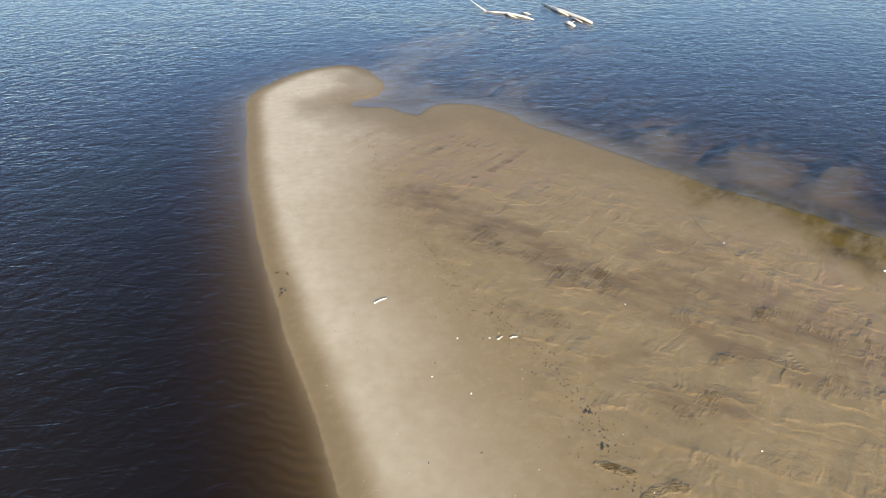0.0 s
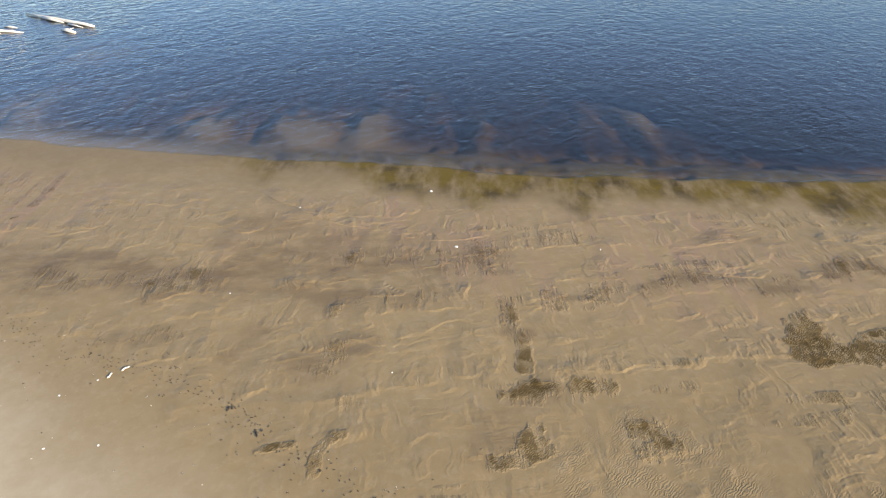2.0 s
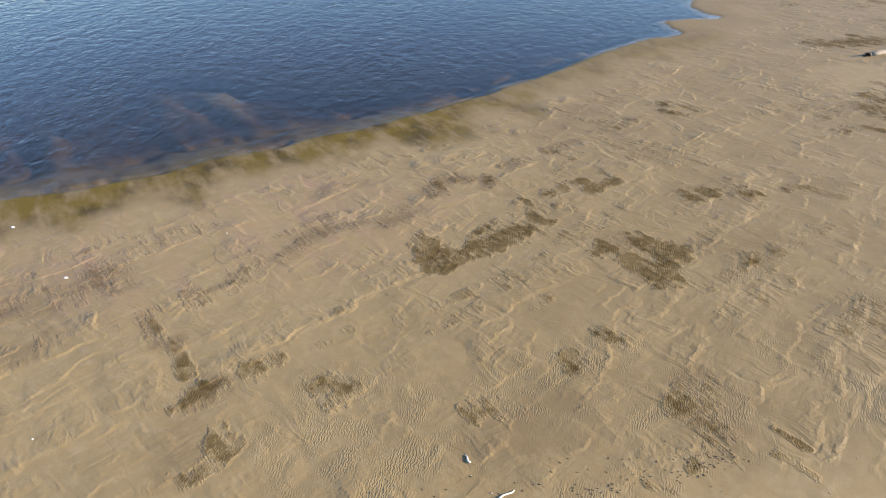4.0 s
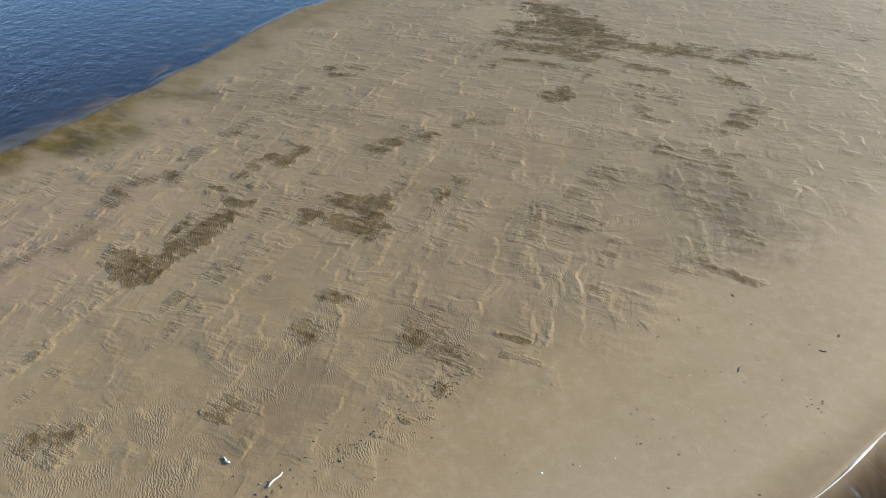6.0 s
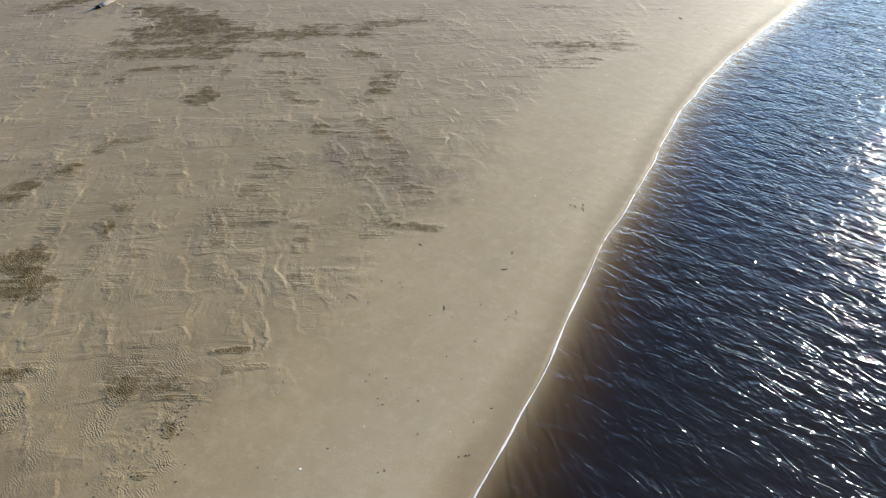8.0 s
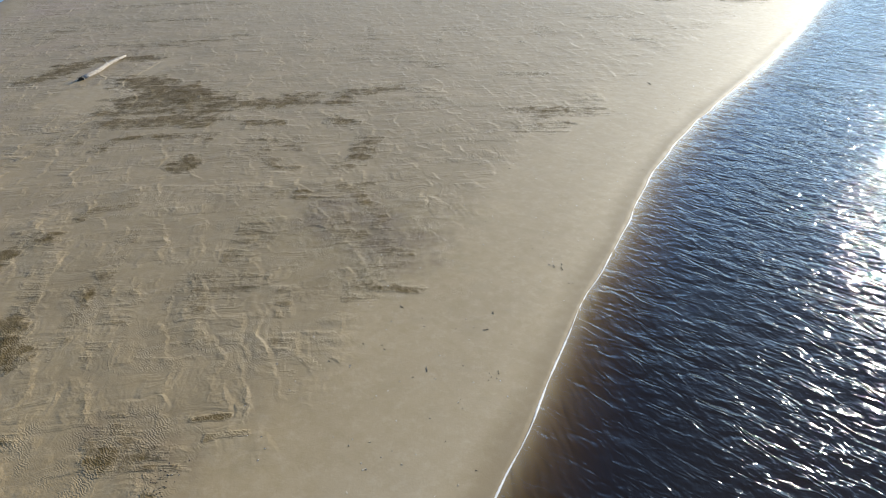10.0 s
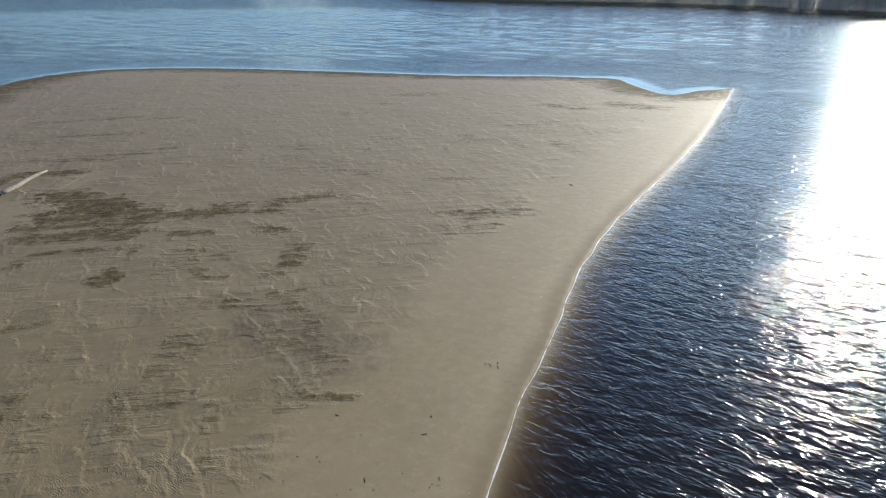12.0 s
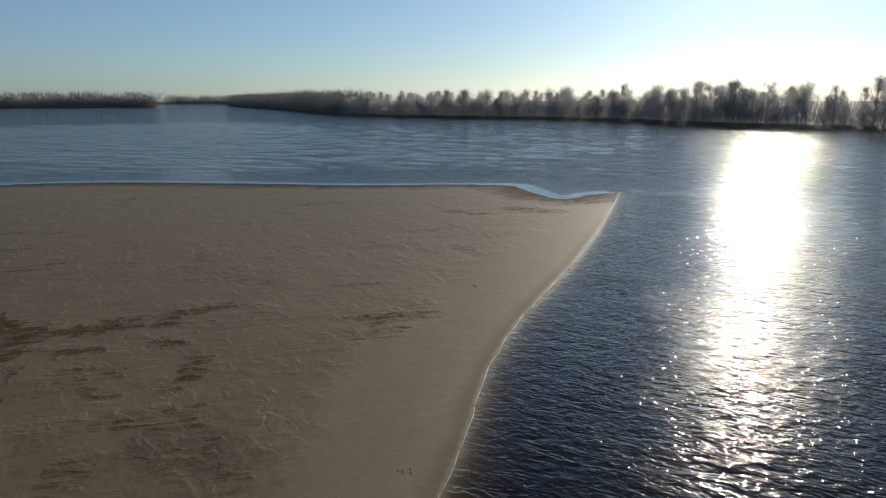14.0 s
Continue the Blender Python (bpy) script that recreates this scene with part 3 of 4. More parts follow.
# soft damp stains
STAINS = [(2, 0.9, [(-1.5, 46), (3.7, 41.1), (9.4, 35.6), (14.9, 33.9), (20.1, 30.3)]),
          (1.2, 0.7, [(10.2, 34.4), (12.9, 31.7), (15.9, 28.2)]),
          (1, 0.6, [(12.1, 38.3), (15.5, 34.9), (18.8, 31.6)]),
          (0.8, 0.7, [(10.7, 25.4), (12.4, 24.9), (13.9, 24.3)]),
          (0.9, 0.7, [(19.1, 32.1), (21.9, 29.9), (24.8, 27.2)]),
          (0.7, 0.6, [(7.9, 27.8), (10.4, 28.9)]),
          (1, 0.6, [(14.4, 15.9), (17.4, 16.5), (19, 16.9)]),
          (1.5, 0.6, [(14.6, 39.8), (18.6, 34.1), (21.7, 31.4)]),
          (0.8, 0.5, [(37.2, 21.3), (40.5, 19.2)]),
          (1.3, 0.5, [(52.9, 14), (54, 8.8), (63.7, 5.1)]),
          (1.6, 0.45, [(22.6, 1.5), (20.2, 4.1)]),
          (1.6, 0.5, [(26.2, -4.1), (23, -4.9)]),
          (2.8, 0.9, [(38.5, -23.3), (31.6, -23)])]
RIPPLED = [(35.3, -22.1, 7.4, 6.6, -4), (47.1, -15.4, 7.4, 2.0, 58), (36, -13, 1.8, 1.3, 64), (37.2, -5.9, 1.9, 0.8, -7), (24.7, 2.3, 4.2, 2.0, -40), (24.7, -3.6, 2.6, 2.6, 0), (18.4, 9, 4, 3.0, -40), (21.3, 12, 1.5, 1.5, -63), (28.9, -10.4, 5, 2, 58), (18.9, -1.1, 2.6, 1.2, -54)]


# steep little fronts of sand; the ground lies higher beyond each line
FRONTS = [(0.12, [(17.2, 44), (17.7, 41.8), (19.3, 36.9), (22.2, 32.4), (24.1, 30.5), (26.8, 29.3)]),
          (0.17, [(70, -9.6), (68.8, -12.6), (70.6, -16.4), (71.4, -19.3), (75.6, -21.6), (81, -21.9), (83.6, -24.4), (88, -29)]),
          (0.13, [(16.3, 28.3), (18, 27.2), (18.6, 27.6)]), (0.13, [(20, 24.9), (21, 25), (22.1, 26.2)]), (0.12, [(24.5, 21.9), (26.1, 21.6)]), (0.13, [(28.4, 23.1), (29.4, 22.2), (31, 22)])]
FRONTS_LOBES = [(0.13, [(36.5, 20.7), (39.6, 19.4), (40.2, 19.6)]), (0.15, [(33.7, 18.9), (36, 16.3), (37.1, 16.4)]), (0.13, [(37.9, 14.9), (38.8, 14.1), (40, 14.5)]),
                (0.13, [(43.3, 16.9), (46.9, 13), (48.6, 12.8)]), (0.12, [(45.3, 10.2), (46.1, 10.7), (47.2, 10.6)]), (0.12, [(52.2, 10.2), (54, 10.4)]), (0.1, [(30.6, 15.7), (31.6, 15.9)]),
                (0.13, [(57.6, 9.8), (60.1, 9.3), (61.6, 7.7)]), (0.12, [(36.5, 25.5), (37.3, 23.8), (38.2, 24.5)]), (0.12, [(18.4, 17.5), (20.3, 16.6), (22.2, 15.3)]), (0.12, [(12.8, 41.2), (13.7, 39), (15.5, 38.6)])]
FRONTS_INNER = [(0.05, [(27.5, -19.5), (29.9, -19.8), (32.9, -20.8), (37, -21.6), (44.4, -22.9)]), (0.06, [(26.8, -2.8), (32, -4.6), (40, -6.6)]), (0.06, [(28.8, -9.6), (33.4, -10.5), (37.2, -12.1)]),
                (0.06, [(22.8, -8.2), (24.7, -9.4), (28, -10.5)]), (0.06, [(28.3, -10.6), (28.6, -9.4), (31.3, -5.8)]), (0.05, [(24.2, -8.1), (25.9, -5.3)]), (0.06, [(44.8, -22.2), (51.3, -14), (52.5, -6.5)]),
                (0.06, [(29.9, -18.9), (31, -16.6), (32.9, -14.3)]), (0.05, [(38.2, -11.3), (41.9, -12.3)]), (0.06, [(26, -16.4), (26.7, -14.9), (28.5, -12.5)])]
FRONTS_BEACH = [(0.06, [(23.1, 1.2), (25.9, 0.5), (30, 0.3)]), (0.06, [(19.7, -0.7), (20.9, -2.3), (23.3, -4.2)]), (0.035, [(43.6, -47.7), (48.9, -44.4), (59.9, -46.8), (64.8, -39.7)]), (0.04, [(53.4, -24.6), (58.6, -19.8), (63.3, -12.5)]),
                (0.06, [(26.2, -12.4), (25.4, -12.5), (23.8, -12.3)]), (0.06, [(25.2, -13.8), (24.5, -13.9), (23.7, -13.8)])]


def fronts(x, y):
    all_side, all_rise, all_best, crumb = np.full(len(x), -6.0), np.zeros(len(x)), np.full(len(x), 6.5), np.zeros(len(x))
    q = np.stack([x, y], 1)
    for rise, line in FRONTS + FRONTS_LOBES + FRONTS_INNER + FRONTS_BEACH:
        line = smooth_line(line, 4)
        a, b = line.min(0) - 7, line.max(0) + 7
        near = np.where((x > a[0]) & (x < b[0]) & (y > a[1]) & (y < b[1]))[0]
        if not len(near):
            continue
        best, side, place = np.full(len(near), 1e9), np.zeros(len(near)), np.zeros(len(near))
        run = 0.0
        for p0, p1 in zip(line[:-1], line[1:]):
            d = p1 - p0
            t = np.clip(((q[near] - p0) @ d) / (d @ d), 0, 1)
            r = q[near] - p0 - t[:, None] * d
            dist = np.hypot(r[:, 0], r[:, 1])
            win = dist < best
            best[win] = dist[win]
            side[win] = (d[0] * r[win, 1] - d[1] * r[win, 0]) / np.hypot(*d)
            place[win] = run + t[win] * np.hypot(*d)
            run += np.hypot(*d)
        end = step(0.02, 0.9, np.minimum(place, run - place))
        reach = 1.3 + 7 * max(rise - 0.05, 0)
        end = end * (1 - step(0.5 * reach, reach, best))
        crumb[near] = np.maximum(crumb[near], np.exp(-(best / 0.2) ** 2) * end * (rise < 0.1))
        win = (best < all_best[near]) & (best < reach)
        k = near[win]
        all_best[k], all_side[k], all_rise[k] = best[win], side[win], rise * end[win]
    return all_side, all_rise, crumb


def dunes(x, y):
    """Low, broken sand waves in two directions."""
    c, s = math.cos(radians(-30)), math.sin(radians(-30))
    wx, wy = (fbm(x * 0.16, y * 0.16, 1) - 0.5) * 4.0, (fbm(x * 0.16, y * 0.16, 2) - 0.5) * 4.0
    u, v = (x + wx) * c + (y + wy) * s, -(x + wx) * s + (y + wy) * c
    h = np.zeros_like(x)
    for w, along_it, lam, amp, seed in ((-v, u, 5.9, 0.03, 11), (-u, v, 4.4, 0.025, 12)):
        f = w / lam - np.floor(w / lam)
        h = h + amp * np.where(f < 0.85, f / 0.85, (1 - f) / 0.15) * step(0.44, 0.60, fbm(w * 0.22, along_it * 0.12, seed, 3))
    return h


def bed(x, y):
    """Height of sand and river bed, with the masks of its surface; metres in, metres out."""
    x, y = x / K, y / K
    ds, df = sample(grid_steep, x, y), sample(grid_flat, x, y)
    sd = sample(grid_sign, x, y)
    ds, df = np.where(ds < df, abs(sd), ds), np.where(ds < df, df, abs(sd))
    out = (x < GX + 1) | (x > GX + 299) | (y < GY + 1) | (y > GY + 329)
    land = np.where(out, 0, step(-0.3, 0.3, sd))
    beach = 0.27 * (1 - np.exp(-ds / 3.4)) + 0.12 * step(5, 14, ds)
    flat = 0.03 + 0.016 * np.minimum(df, 30)
    k = 0.12
    up = -k * np.log(np.exp(-beach / k) + np.exp(-flat / k)) + 0.06
    up = np.maximum(up, 0.02)
    roll = (fbm(x * 0.07, y * 0.07, 21) - 0.5) * 0.22
    smooth = blot(x, y, [(78, -18.5, 5.5, 4.2, -45), (85.5, -27, 4.5, 1.8, -50)], 0.4, 7)
    field = step(7.5, 12.5, ds + (fbm(x * 0.25, y * 0.25, 22) - 0.5) * 5) * step(2.5, 8, df) * (sd > 0) * (1 - 0.85 * smooth)
    h_in = up + (roll + dunes(x, y)) * field
    steeper = 1 + 0.5 * step(28, 45, x) + 4 * step(52, 66, x)
    ledge = 1.0
    shelf = 0.3 * np.maximum(df - ds, 0) + 0.03 + 0.035 * np.minimum(df, ledge) + 0.10 * steeper * np.clip(df - ledge, 0, 5) + 0.014 * steeper * df + (0.52 - abs(fbm((0.87 * x - 0.5 * y) * 0.16, (0.5 * x + 0.87 * y) * 0.07, 23) - 0.5) * 5.2) * 1.0 * step(2, 6, df) + 0.0011 * df ** 2 + 0.6 * blot(x, y, HOLES, 0.5, 6)
    drop = 0.22 * (1 - np.exp(-ds / 0.25)) + (0.27 * ds + 0.02 * ds ** 2) * (1 - 0.45 * step(-5, 25, y))
    depth = np.minimum(np.maximum(shelf, 0.03 + 0.03 * np.minimum(df, 8)), drop)
    depth = np.where(out, 6, np.minimum(depth, 6))
    depth = np.minimum(depth, 6)
    h_out = -depth - 0.02
    h = np.where(sd > 0, np.minimum(h_in, 0.02 + 0.5 * np.maximum(sd, 0)), np.maximum(h_out, -0.02 + sd * 0.5))
    h = np.where(out, -6, h)
    far = x * x + y * y > 250 ** 2
    if far.any():
        q = np.stack([x[far], y[far]], 1) * K
        for bank in (NEAR_BANK, FAR_BANK):
            d = distance(q, np.concatenate([bank, bank[:1]]))
            d = np.where(inside(q, bank), d, -d)
            h[far] = np.maximum(h[far], np.clip(d * 0.25, -6, 1.6) / K)
    lobe_damp = ribbons(x, y, SILT_LOBE + SILT_LOBE_MORE, 2)
    silt = np.maximum.reduce([ribbons(x, y, SILT_NEAR + SILT_NEAR_MORE + SILT_MID + SILT_MID_MORE), 0.5 * lobe_damp, ribbons(x, y, SILT_FAR + SILT_FAR_MORE, 3),
                              ribbons(x * 0.5, y * 0.5, [(w * 0.5, a, [(px * 0.5, py * 0.5) for px, py in line]) for w, a, line in SILT_END], 4)])
    stain = np.minimum(1, np.maximum(ribbons(x, y, STAINS, 5), 1.5 * lobe_damp))
    streaks = step(0.53, 0.66, fbm((x * 0.85 - y * 0.53) * 0.12, (x * 0.53 + y * 0.85) * 0.55, 41)) * step(0.5, 0.62, fbm(x * 0.05, y * 0.05, 42))
    silt = np.maximum(silt, 0.2 * streaks * field)
    rip = np.maximum.reduce([silt * 0.8, 0.8 * blot(x, y, RIPPLED, 0.5, 5), 0.12 * field * step(0.54, 0.7, fbm(x * 0.2, y * 0.2, 43))])
    wide = 3.6 + 7 * step(42, 64, y)
    dry = np.where(sd > 0, step(0.7, 2.4, ds), 0) * (1 - step(0.25 * wide, 1.1 * wide + 7, ds + (fbm(x * 0.2, y * 0.2, 44) - 0.5) * 2.2)) * step(-30, 46, y)
    # inland mask for damp sand and the painted dimming away from the sun
    moist_shade = field * (1 - step(-5, 22, y)) * step(7, 15, ds) * (1 - 0.75 * step(-30, -75, y))
    dry = dry * step(-1, 1.5, df)
    wet = np.where(sd > 0, np.maximum(0.75 * (1 - step(0.3, 2.0, ds + (fbm(x * 0.4, y * 0.4, 45) - 0.5) * 1.0)), 1 - step(1, 7, df + (fbm(x * 0.3, y * 0.3, 46) - 0.5) * 5)), 1.0)
    algae = step(-4, -1.5, sd) * (1 - step(2.4, 6.4, sd + (fbm((0.8 * x - 0.6 * y) * 0.28, (0.6 * x + 0.8 * y) * 0.12, 49) - 0.5) * 9)) * (df < ds) * step(14, 22, x) * (1 - 0.5 * step(52, 66, x)) * (1 - step(82, 96, x))
    algae = np.maximum(algae, 0.22 * blot(x, y, RIPPLED[:1], 0.6, 8))
    rust = field * step(0.4, 0.7, fbm(x * 0.06, y * 0.06, 47)) * (1 - step(10, 30, df))
    lobes = np.where(sd > 0, step(3, 8, df) * (1 - step(16, 30, df)), 0) * step(7, 14, ds)
    side, rise, crumb = fronts(x, y)
    under = np.where(sd < 0, step(0.2, 1.5, -sd) * (1 - step(9, 16, -sd)), 0) * (ds < df)
    far_edge = (1 - step(5, 14, df + 6 * (fbm(x * 0.15, y * 0.15, 52) - 0.5))) * step(-20, -45, y) * (sd > -1)
    silt = np.maximum(silt, 0.9 * far_edge)
    return h * K, dict(stain=stain, side=side, rise=rise, crumb=crumb, under=under, lobes=lobes, dry=dry, wet=wet * 0.9, silt=silt, algae=algae, ripple=rip, rust=rust, moist_shade=moist_shade, field=field, meadow=far * step(0.1, 0.6, h))


def polar_sheet(radii, angles, cx, cy):
    """Vertices and faces of one round sheet whose cells grow outwards."""
    rr, aa = np.meshgrid(radii, angles, indexing="ij")
    x, y = cx + rr * np.sin(aa), cy + rr * np.cos(aa)
    nr, na = len(radii), len(angles)
    k = np.arange(nr * na).reshape(nr, na)
    a, b = k[:-1], k[1:]
    quads = np.stack([a, np.roll(a, -1, 1), np.roll(b, -1, 1), b], -1).reshape(-1, 4)
    return x.ravel(), y.ravel(), quads


def sheet_mesh(name, x, y, z, quads, masks, mat):
    me = bpy.data.meshes.new(name)
    me.vertices.add(len(x))
    me.vertices.foreach_set("co", np.stack([x, y, z], 1).astype(np.float32).ravel())
    me.loops.add(quads.size)
    me.loops.foreach_set("vertex_index", quads.astype(np.int32).ravel())
    me.polygons.add(len(quads))
    me.polygons.foreach_set("loop_start", np.arange(0, quads.size, 4, dtype=np.int32))
    me.polygons.foreach_set("use_smooth", np.ones(len(quads), bool))
    me.update(calc_edges=True)
    for key, v in masks.items():
        at = me.attributes.new(key, "FLOAT", "POINT")
        at.data.foreach_set("value", np.asarray(v, np.float32))
    me.materials.append(mat)
    return new(name, me)


def grow(a, b, ratio):
    return np.exp(np.linspace(math.log(a), math.log(b), int(math.log(b / a) / ratio) + 1))


radii = np.concatenate([np.linspace(0.05, 9.5, 12), grow(10, 165, 0.0055), grow(167, 4800, 0.035)])
seen = np.linspace(radians(-48), radians(190), 760)
angles = np.concatenate([seen, np.linspace(radians(190), radians(312), 70)[1:-1]])
gx, gy, gquads = polar_sheet(radii, angles, -0.3, -0.4)
gz, masks = bed(gx, gy)
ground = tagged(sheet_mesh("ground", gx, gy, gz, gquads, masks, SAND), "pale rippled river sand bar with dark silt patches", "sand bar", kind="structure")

radii = np.concatenate([np.linspace(0.05, 9.5, 8), grow(10, 70, 0.018), grow(71, 520, 0.0042), grow(524, 4800, 0.05)])
angles = np.concatenate([np.linspace(radians(-48), radians(90), 145)[:-1], np.linspace(radians(90), radians(190), 260), np.linspace(radians(190), radians(312), 60)[1:-1]])
wx, wy, wquads = polar_sheet(radii, angles, -0.3, -0.4)
close = np.hypot(wx, wy) < 175
depth = np.full(len(wx), 4.0)
depth[close] = np.maximum(-bed(wx[close], wy[close])[0], 0.0)
# the longer waves of the open river
swell = np.zeros_like(wx)
for turn, across_it, along_it, amp in ((-9, 0.40, 0.09, 0.22), (14, 0.55, 0.16, 0.14), (-28, 0.33, 0.12, 0.16)):
    a = radians(turn)
    swell += amp * (vnoise((wx * math.cos(a) - wy * math.sin(a)) * along_it, (wx * math.sin(a) + wy * math.cos(a)) * across_it, int(turn) + 80) - 0.5)
swell *= step(80, 230, np.hypot(wx, wy)) * step(8, 60, -sample(grid_sign, wx / K, wy / K)) * (1 - step(420, 560, np.hypot(wx, wy)))
lee = 1 - step(4, 25, -sample(grid_sign, wx / K, wy / K))
lagoon = step(-60, -10, wy / K) * (sample(grid_flat, wx / K, wy / K) < sample(grid_steep, wx / K, wy / K)) * (1 - step(30, 90, -sample(grid_sign, wx / K, wy / K)))
out_by = -sample(grid_sign, wx / K, wy / K)
calm = (1 - step(2.5, 6, out_by + 5 * (fbm(wx * 0.05, wy * 0.05, 61) - 0.5))) * (sample(grid_flat, wx / K, wy / K) < sample(grid_steep, wx / K, wy / K)) * step(-40, -75, wy / K)
water = tagged(sheet_mesh("water", wx, wy, swell, wquads, dict(calm=calm, depth=depth, chop=1 - 0.70 * lagoon - (0.25 * lee + 0.52 * step(0, 40, wy / K)) * (1 - lagoon)), WATER), "dark blue river water with small wind waves", "water", kind="structure")


# ---- things ----
def solid(name, bm, mat, parent=None, label=""):
    """One mesh object out of a bmesh, under a thing or on its own."""
    me = bpy.data.meshes.new(name)
    bm.to_mesh(me)
    bm.free()
    me.materials.append(mat)
    for f in me.polygons:
        f.use_smooth = True
    ob = new(name, me)
    if parent is not None:
        ob.parent = parent
    if label:
        ob["label"] = label
    return ob


def tube(bm, pts, radii, sides=7, rough=0.0):
    """A closed, knotty tube along the points."""
    rings = []
    for k, (p, r) in enumerate(zip(pts, radii)):
        a, b = Vector(pts[max(k - 1, 0)]), Vector(pts[min(k + 1, len(pts) - 1)])
        q = (b - a).to_track_quat("Z", "Y")
        ring = []
        for i in range(sides):
            t = 2 * math.pi * i / sides
            rr = r * (1 + rough * (random.random() - 0.5))
            ring.append(bm.verts.new(Vector(p) + q @ Vector((rr * math.cos(t), rr * math.sin(t), 0))))
        rings.append(ring)
    for a, b in zip(rings[:-1], rings[1:]):
        for i in range(sides):
            bm.faces.new((a[i], a[(i + 1) % sides], b[(i + 1) % sides], b[i]))
    bm.faces.new(rings[0][::-1])
    bm.faces.new(rings[-1])


def bent(a, b, n, sway):
    """Points from a to b that wander a little."""
    a, b = Vector(a), Vector(b)
    side = Vector((-(b - a).y, (b - a).x, 0)).normalized()
    ph = random.random() * 6
    return [a.lerp(b, k / n) + side * sway * math.sin(ph + 4.2 * k / n) * math.sin(math.pi * k / n) for k in range(n + 1)]


def tree_meshes(h, seed, spread):
    """Trunk with limbs, and the crown of bare twigs, of one leafless tree."""
    rnd = random.Random(seed)
    wood, verts, faces = bmesh.new(), [], []
    lean = Vector((rnd.uniform(-0.06, 0.06), rnd.uniform(-0.06, 0.06), 0))
    forks = rnd.choice((1, 1, 2))
    tips = []
    for f in range(forks):
        sway = lean + Vector((rnd.uniform(-0.15, 0.15), rnd.uniform(-0.15, 0.15), 0)) * (forks - 1)
        stem = [Vector((0, 0, -0.4)) + Vector((sway.x, sway.y, 1)) * h * 0.93 * k / 6 for k in range(7)]
        tube(wood, stem, [h * 0.017 * (1 - 0.14 * k) for k in range(7)], 6)
        for k in range(22):
            z = rnd.uniform(0.1, 0.93)
            foot = stem[0].lerp(stem[-1], z)
            a = rnd.uniform(0, 6.283)
            reach = h * spread * 1.5 * (1.15 - z) * rnd.uniform(0.6, 1.15)
            end = foot + Vector((math.cos(a) * reach, math.sin(a) * reach, reach * rnd.uniform(0.4, 1.2)))
            tube(wood, [foot, foot.lerp(end, 0.5) + Vector((0, 0, -0.06 * reach)), end], [h * 0.0065, h * 0.0045, h * 0.002], 4)
            tips += [foot.lerp(end, rnd.uniform(0.35, 1.05)) for _ in range(8)]
        tips += [stem[-1].lerp(stem[3], rnd.random()) for _ in range(8)]
    for tip in tips:
        for _ in range(12):
            way = Vector((rnd.gauss(0, 0.6), rnd.gauss(0, 0.6), rnd.gauss(1.0, 0.5))).normalized()
            a = tip + Vector((rnd.gauss(0, 1), rnd.gauss(0, 1), rnd.gauss(0, 1))) * h * 0.045
            b = a + way * h * rnd.uniform(0.05, 0.12)
            side = way.cross(Vector((rnd.gauss(0, 1), rnd.gauss(0, 1), rnd.gauss(0, 1)))).normalized() * rnd.uniform(0.03, 0.06)
            i = len(verts)
            verts += [a - side, a + side, b]
            faces.append((i, i + 1, i + 2))
    tm, cm = bpy.data.meshes.new("trunk"), bpy.data.meshes.new("crown")
    wood.to_mesh(tm)
    wood.free()
    cm.from_pydata([tuple(v) for v in verts], [], faces)
    tm.materials.append(HAZE_BARK), cm.materials.append(HAZE_TWIG)
    return tm, cm


def tree(h, seed, spread, x, y, z):
    tm, cm = tree_meshes(h, seed, spread)
    ob = new("tree")
    ob.location = (x, y, z)
    for name, me in (("trunk", tm), ("crown", cm)):
        part_ob = new(name, me)
        part_ob.parent = ob
    return tagged(ob, "tall leafless riverside tree, bare twigs paled grey for haze", "tree", "trees along the far bank")


def along(line, rnd):
    k = rnd.random() * (len(line) - 1)
    i = int(k)
    return line[i] + (line[i + 1] - line[i]) * (k - i), line[i + 1] - line[i]


def even(line, gap):
    """Points every gap metres along a line."""
    seg = np.hypot(*(line[1:] - line[:-1]).T)
    run = np.concatenate([[0], np.cumsum(seg)])
    at = np.arange(0, run[-1], gap)
    return np.stack([np.interp(at, run, line[:, 0]), np.interp(at, run, line[:, 1])], 1)


rnd = random.Random(5)
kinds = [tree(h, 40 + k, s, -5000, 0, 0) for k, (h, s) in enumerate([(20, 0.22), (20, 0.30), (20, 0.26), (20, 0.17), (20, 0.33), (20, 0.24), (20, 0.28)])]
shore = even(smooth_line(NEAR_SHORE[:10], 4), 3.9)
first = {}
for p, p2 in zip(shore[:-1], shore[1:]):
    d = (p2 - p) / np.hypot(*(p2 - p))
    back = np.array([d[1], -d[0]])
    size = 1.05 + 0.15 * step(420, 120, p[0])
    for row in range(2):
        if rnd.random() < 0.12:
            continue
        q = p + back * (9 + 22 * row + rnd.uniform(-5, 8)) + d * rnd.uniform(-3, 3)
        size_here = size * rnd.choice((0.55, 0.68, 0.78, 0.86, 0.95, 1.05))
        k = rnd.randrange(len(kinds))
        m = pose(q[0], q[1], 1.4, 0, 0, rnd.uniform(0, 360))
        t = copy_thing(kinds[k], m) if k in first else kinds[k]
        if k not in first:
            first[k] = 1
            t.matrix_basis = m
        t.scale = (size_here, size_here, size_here)


